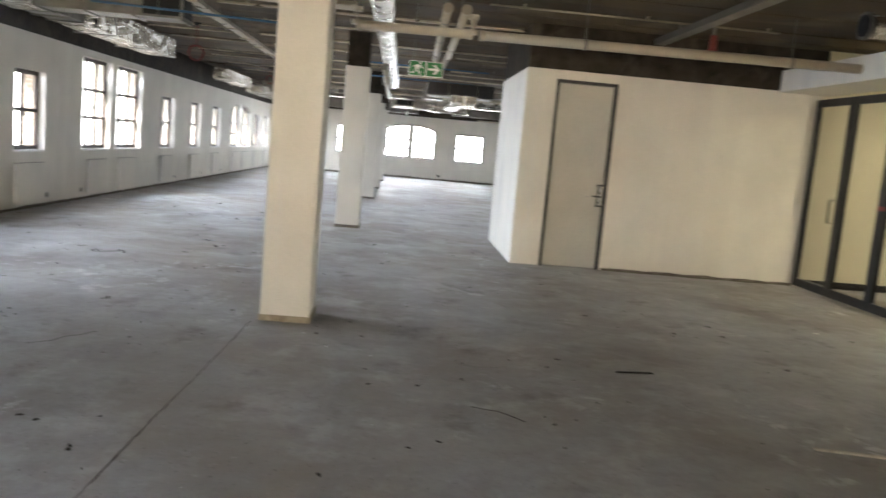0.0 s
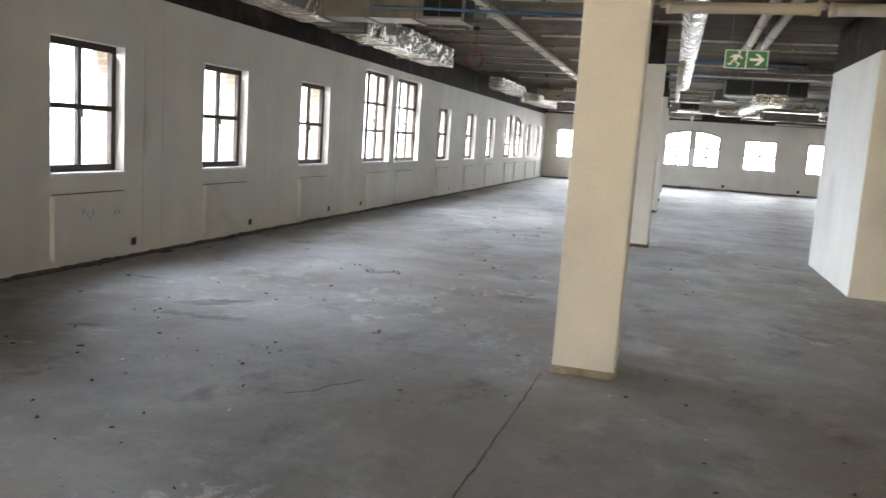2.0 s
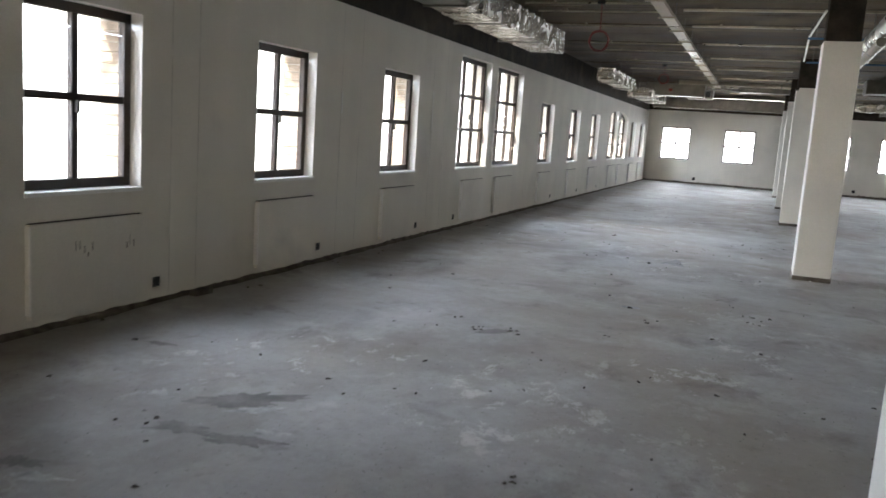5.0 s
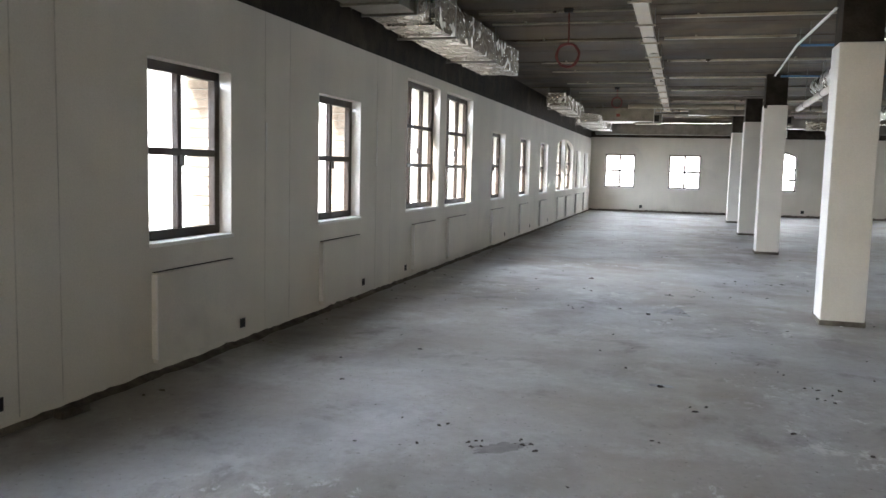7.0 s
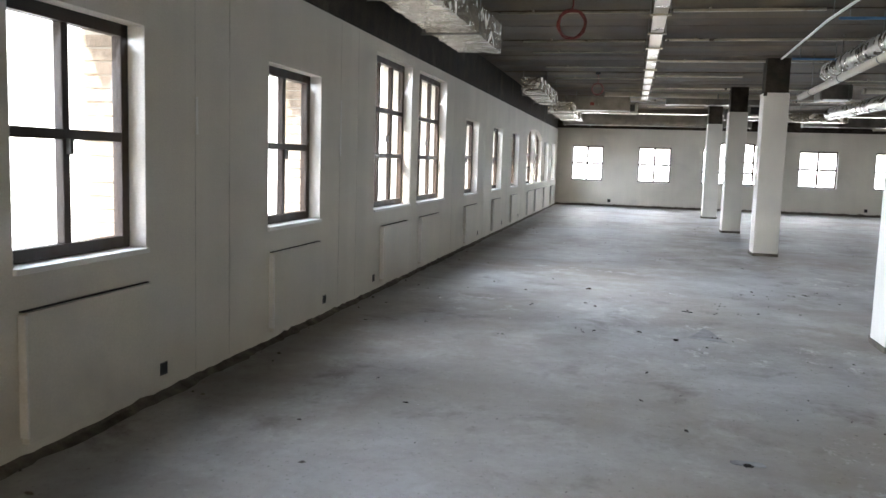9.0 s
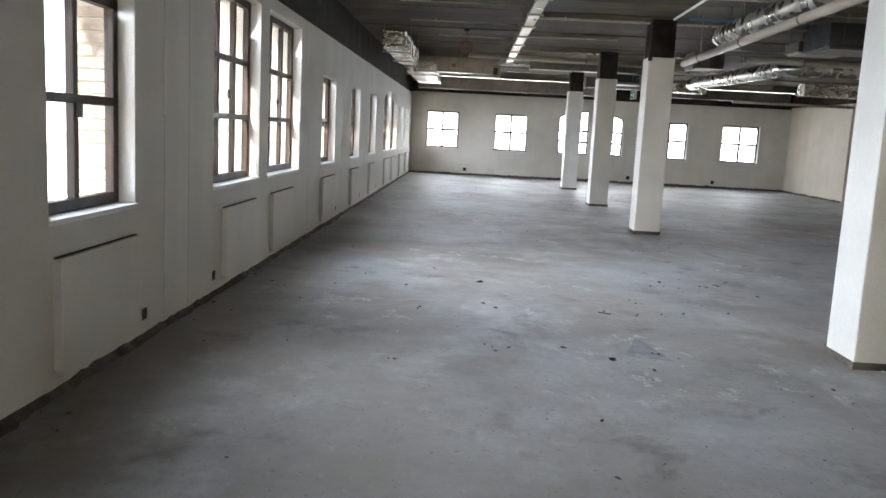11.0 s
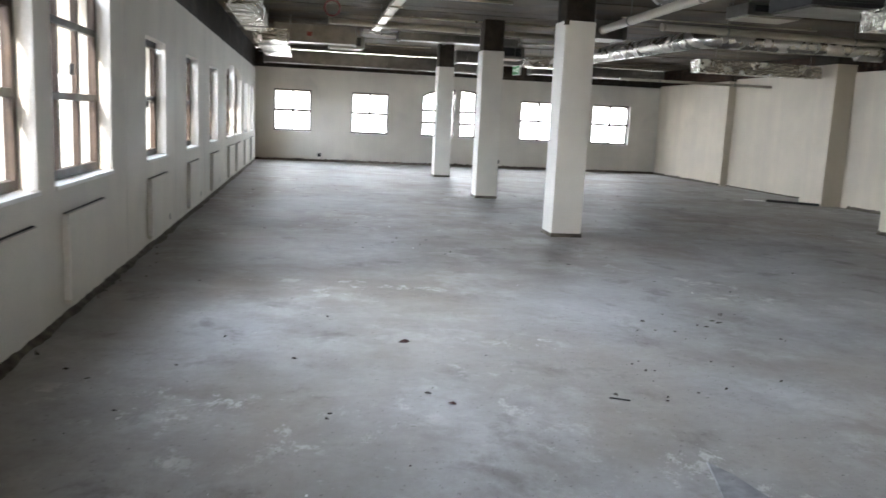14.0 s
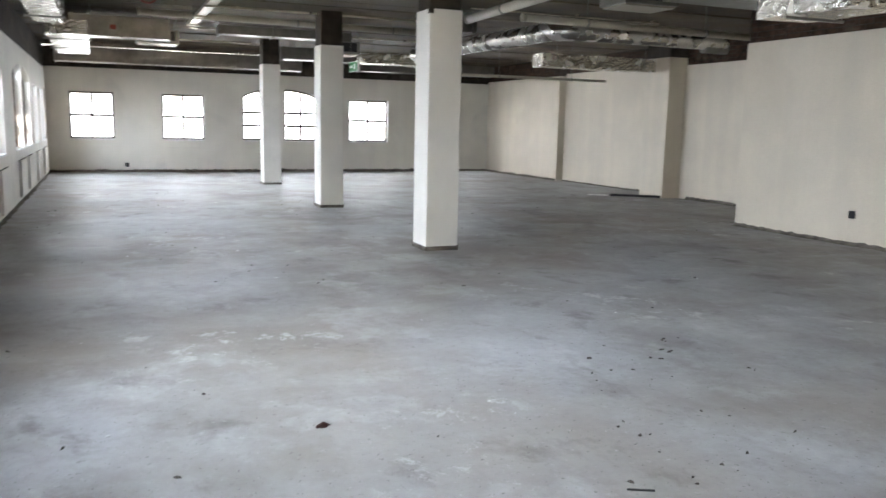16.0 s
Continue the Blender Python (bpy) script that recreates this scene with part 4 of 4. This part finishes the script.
patch(0.71, 5.72, 0.34, 0.2, "raised grey mortar patch on the screed", floor_concrete)
damp = material("damp", (0.27, 0.272, 0.28), 0.6, spread=0.3, scale=9, fine=40, bump=0.2)
bm = bmesh.new()
edge = [(-2.52, 13.98), (-2.38, 13.92), (-2.22, 13.88), (-2.27, 14.1), (-2.31, 14.32), (-2.36, 14.44), (-2.42, 14.24), (-2.46, 14.12)]
rim = [bm.verts.new((x, y, 0.004)) for x, y in edge]
base = [bm.verts.new((x + (x + 2.37) * 0.05, y + (y - 14.1) * 0.05, 0.0005)) for x, y in edge]
bm.faces.new(rim)
for k in range(len(edge)):
    bm.faces.new((base[k], base[(k + 1) % len(edge)], rim[(k + 1) % len(edge)], rim[k]))
solid("floor_patch", bm, damp, "smooth blue-grey wedge of filler on the screed", "floor patch", kind="structure")
patch(-2.43, 10.98, 0.16, 0.06, "small dark stain on the screed", damp)

scraped = material("scraped", (0.22, 0.212, 0.2), 0.62, spread=0.3, scale=5, fine=40, bump=0.15)
crust = material("crust", (0.47, 0.465, 0.46), 0.8, spread=0.25, scale=14, fine=60, bump=0.5)


def stain(cx, cy, w, d, turn, mat, label):
    """A flat mark on the screed with a frayed outline."""
    bm = bmesh.new()
    n, rim = 90, []
    for i in range(n):
        a = 2 * math.pi * i / n
        q = Vector((cx * 3 + math.cos(a), cy * 3 + math.sin(a), 0))
        k = 0.75 + 0.55 * noise.noise(q * 1.2) + 0.35 * noise.noise(q * 3.1) + 0.25 * noise.noise(q * 8)
        u, v = math.cos(a) * w / 2 * max(0.2, k), math.sin(a) * d / 2 * max(0.2, k)
        rim.append(bm.verts.new((cx + u * math.cos(turn) - v * math.sin(turn), cy + u * math.sin(turn) + v * math.cos(turn), 0.0012)))
    hub = bm.verts.new((cx, cy, 0.003))
    for i in range(n):
        bm.faces.new((rim[i], rim[(i + 1) % n], hub))
    solid("floor_stain", bm, mat, label, "floor stain", kind="structure")


for cx, cy, w, d, turn in ((-3.86, 7.2, 0.6, 0.3, 0.5), (-3.57, 6.74, 0.45, 0.18, 0.2), (-3.9, 6.72, 0.4, 0.16, 0.3), (-4.9, 7.78, 0.2, 0.1, 0.2), (-4.2, 6.1, 0.3, 0.14, 0.4), (-3.2, 9.4, 0.5, 0.16, 0.7)):
    stain(cx, cy, w, d, turn, scraped, "dark scraped patch in the dusty screed")
for cx, cy, w, d, turn in ((-3.72, 7.1, 0.3, 0.1, 0.6), (-3.5, 6.9, 0.22, 0.12, 0.2), (-4.02, 6.03, 0.3, 0.12, 0.3), (-4.3, 5.5, 0.4, 0.14, 0.4)):
    stain(cx, cy, w, d, turn, crust, "pale crust of spilt plaster on the screed")
solid("floor_crack", ribbon([(-2.32, 5.4), (-2.2, 5.5), (-2.15, 5.64), (-2.08, 5.7), (-2.03, 5.83)], 0.006, jitter=0.006), joint_dark, "fine dark crack in the screed", "floor crack", kind="structure")

chips = bmesh.new()
white_chips = bmesh.new()
rng = random.Random(7)


def chip(bm, x, y, r, h):
    n = rng.choice((4, 5, 6))
    ph, st = rng.uniform(0, 6.28), rng.uniform(0.2, 0.75)
    ring = []
    for i in range(n):
        a = 2 * math.pi * i / n
        u, v = math.cos(a) * r * rng.uniform(0.5, 1.6), math.sin(a) * r * st * rng.uniform(0.4, 1.5)
        ring.append((x + u * math.cos(ph) - v * math.sin(ph), y + u * math.sin(ph) + v * math.cos(ph)))
    low = [bm.verts.new((p, q, 0.0005)) for p, q in ring]
    top = [bm.verts.new((x + (p - x) * 0.65, y + (q - y) * 0.65, h * rng.uniform(0.7, 1.2))) for p, q in ring]
    bm.faces.new(top)
    for i in range(n):
        bm.faces.new((low[i], low[(i + 1) % n], top[(i + 1) % n], top[i]))


for i in range(2800):
    x, y = rng.uniform(-5.4, 5.0), rng.uniform(1.5, 30)
    if x > 1.5 and 11 < y < 22 or noise.noise((x * 0.7, y * 0.5, 2)) < -0.08:
        continue
    r = 0.004 + 0.018 * rng.random() ** 5
    chip(white_chips if rng.random() < 0.1 else chips, x, y, r, r * 0.4)
for cx, cy, n, sp in ((-2.9, 5.9, 26, 0.25), (-1.6, 5.6, 14, 0.25), (-1.9, 9.3, 16, 0.5), (-2.0, 15.9, 18, 0.35), (-1.5, 16.9, 12, 0.25), (-3.3, 4.6, 10, 0.3), (-2.4, 14.0, 10, 0.25)):
    for i in range(n):
        r = 0.004 + 0.015 * rng.random() ** 3
        chip(chips, rng.gauss(cx, sp), rng.gauss(cy, sp), r, r * 0.6)
for x, y, n in ((-3.47, 13.98, 3), (-3.33, 13.97, 2), (-3.95, 15.1, 2), (-2.2, 10.5, 3), (-1.43, 11.25, 3), (-1.4, 11.0, 3), (-1.6, 11.6, 2), (-3.35, 9.4, 5), (-3.1, 9.55, 4), (-3.6, 9.6, 2), (-2.3, 14.05, 5), (-1.0, 16.9, 3), (-2.71, 8.84, 1), (-2.07, 8.79, 1), (-1.39, 8.13, 1), (-1.8, 7.48, 1), (-2.33, 6.95, 3), (-1.3, 11.28, 3), (-0.99, 11.62, 1), (-3.1, 9.45, 4), (-2.41, 9.77, 2), (-3.71, 7.74, 1), (-4.08, 6.74, 2), (-3.73, 6.16, 1), (-1.7, 4.03, 2), (-1.42, 3.74, 2), (1.02, 4.53, 2), (-0.85, 17.2, 3), (-1.19, 16.84, 2), (-0.75, 16.4, 2), (-2.22, 15.3, 2), (-3.44, 15.36, 2), (-4.21, 16.04, 1), (-4.6, 16.56, 1)):
    for i in range(n):
        chip(chips, x + rng.gauss(0, 0.035), y + rng.gauss(0, 0.05), rng.uniform(0.008, 0.02), 0.008)
solid("debris_chips", chips, chip_material, "scattered dark crumbs and chips on the concrete", "debris", kind="stuff")
solid("plaster_crumbs", white_chips, reveal_paint, "scattered white plaster crumbs on the concrete", "debris", kind="stuff")


def stick(name, a, b, w, h, mat, label):
    a, b = Vector((*a, 0)), Vector((*b, 0))
    d = b - a
    bm = one_box(0, -w / 2, 0.001, d.length, w / 2, h, bevel=min(w, h) * 0.2)
    ob = solid(name, bm, mat, label, name.replace("_", " "))
    ob.matrix_world = Matrix.Translation(a) @ Matrix.Rotation(math.atan2(d.y, d.x), 4, "Z")
    return ob


stick("dark_stick", (1.71, 5.73), (1.99, 5.77), 0.022, 0.012, black_rubber, "thin dark stick lying on the concrete floor")
stick("wood_lath", (2.49, 4.38), (3.05, 4.28), 0.03, 0.012, wood, "pale wooden lath lying on the concrete floor")
stick("black_rail", (5.69, 27.42), (6.5, 26.75), 0.08, 0.05, black_rubber, "long black metal rail lying by the wall")
stick("white_lath", (5.35, 27.75), (5.66, 27.47), 0.05, 0.02, reveal_paint, "short white lath lying by the wall")
stick("wire_offcut", (-2.5, 15.27), (-2.4, 15.22), 0.01, 0.008, black_rubber, "short dark wire offcut on the concrete floor")
stick("wire_offcut", (-4.05, 4.9), (-3.9, 4.95), 0.02, 0.008, black_rubber, "short dark wire offcut on the concrete floor")
rag = material("rag", (0.07, 0.035, 0.03), 0.9, spread=0.3, scale=30, fine=90, bump=0.4)
soot = material("soot", (0.03, 0.028, 0.026), 0.9, spread=0.3, scale=30, fine=90, bump=0.4)


def scrap(x, y, size, mat, label, seed):
    """A crumpled leaf of litter with curled lobes."""
    bm = bmesh.new()
    bmesh.ops.create_icosphere(bm, subdivisions=3, radius=size)
    for v in bm.verts:
        q = noise.noise_vector(v.co / size * 1.3 + Vector((seed, 0, 0)))
        v.co *= 1 + 0.9 * q.x + 0.35 * noise.noise(v.co / size * 4)
        v.co.x *= 1.5
        v.co.z = max(0, v.co.z * (0.45 + 0.3 * q.y) + size * 0.25)
    ob = solid("litter_scrap", bm, mat, label, "scrap")
    ob.matrix_world = Matrix.Translation((x, y, 0)) @ Matrix.Rotation(seed, 4, "Z")


scrap(-3.48, 16.36, 0.019, rag, "small crumpled dark brown scrap on the floor", 0.4)
scrap(-3.36, 15.22, 0.013, rag, "small crumpled brown scrap on the floor", 2.1)
scrap(-2.63, 13.82, 0.019, soot, "small crumpled black scrap on the floor", 1.3)
scrap(-2.44, 10.95, 0.015, soot, "small crumpled black scrap on the floor", 3.0)

# thin white strips on the long wall
for y, z0, z1 in ((11.47, 1.55, 1.78), (14.02, 1.45, 1.95)):
    solid("wall_strip", one_box(LEFT + 0.0005, y, z0, LEFT + 0.006, y + 0.02, z1), reveal_paint, "thin white plastic strip fixed to the wall", "wall strip")

# fine plaster joints from floor to strip
seam = material("seam", (0.63, 0.6, 0.545), 0.85, spread=0.15, scale=6, fine=80, bump=0.1)
for y in (6.6, 8.8, 9.12, 11.46, 11.9, 14.02, 14.5, 18.9, 21.6, 24.4, 26.9):
    part("joint", one_box(LEFT + 0.0003, y, 0.06, LEFT + 0.0016, y + 0.008, BAND - 0.01), seam, wall_left, "fine filled plaster joint")

# smudges rubbed on the first heating panel and the wall before it
smudge = material("smudge", (0.36, 0.335, 0.3), 0.85, spread=0.2, scale=20, fine=80, bump=0.1)
first = bpy.data.objects["radiator_panel"]
for cy, cz, n in ((7.83, 0.47, 5), (8.3, 0.45, 3)):
    for i in range(n):
        y, z, h = cy + i * 0.035 + random.uniform(-0.01, 0.01), cz + random.uniform(-0.04, 0.04), random.uniform(0.03, 0.08)
        part("smudge", one_box(LEFT + 0.0401, y, z, LEFT + 0.0406, y + random.uniform(0.006, 0.016), z + h), smudge, first, "grey rubbed mark")
for i in range(6):
    y, z = 6.0 + i * 0.05, 0.42 + random.uniform(-0.06, 0.06)
    part("smudge", one_box(LEFT + 0.0002, y, z, LEFT + 0.0008, y + random.uniform(0.008, 0.022), z + random.uniform(0.06, 0.16)), smudge, wall_left, "grey rubbed mark")
# loose mortar lumps by the wall foot
rubble = bmesh.new()
for i in range(30):
    y = rng.uniform(5.5, 20)
    chip(rubble, LEFT + 0.05 + 0.22 * rng.random() ** 2, y, 0.008 + 0.02 * rng.random() ** 3, 0.012)
solid("mortar_lumps", rubble, mortar, "loose grey mortar lumps along the wall foot", "debris", kind="stuff")
b = stick("brick_scrap", (-5.62, 8.98), (-5.6, 9.18), 0.07, 0.045, mortar, "broken grey brick end lying at the wall foot")
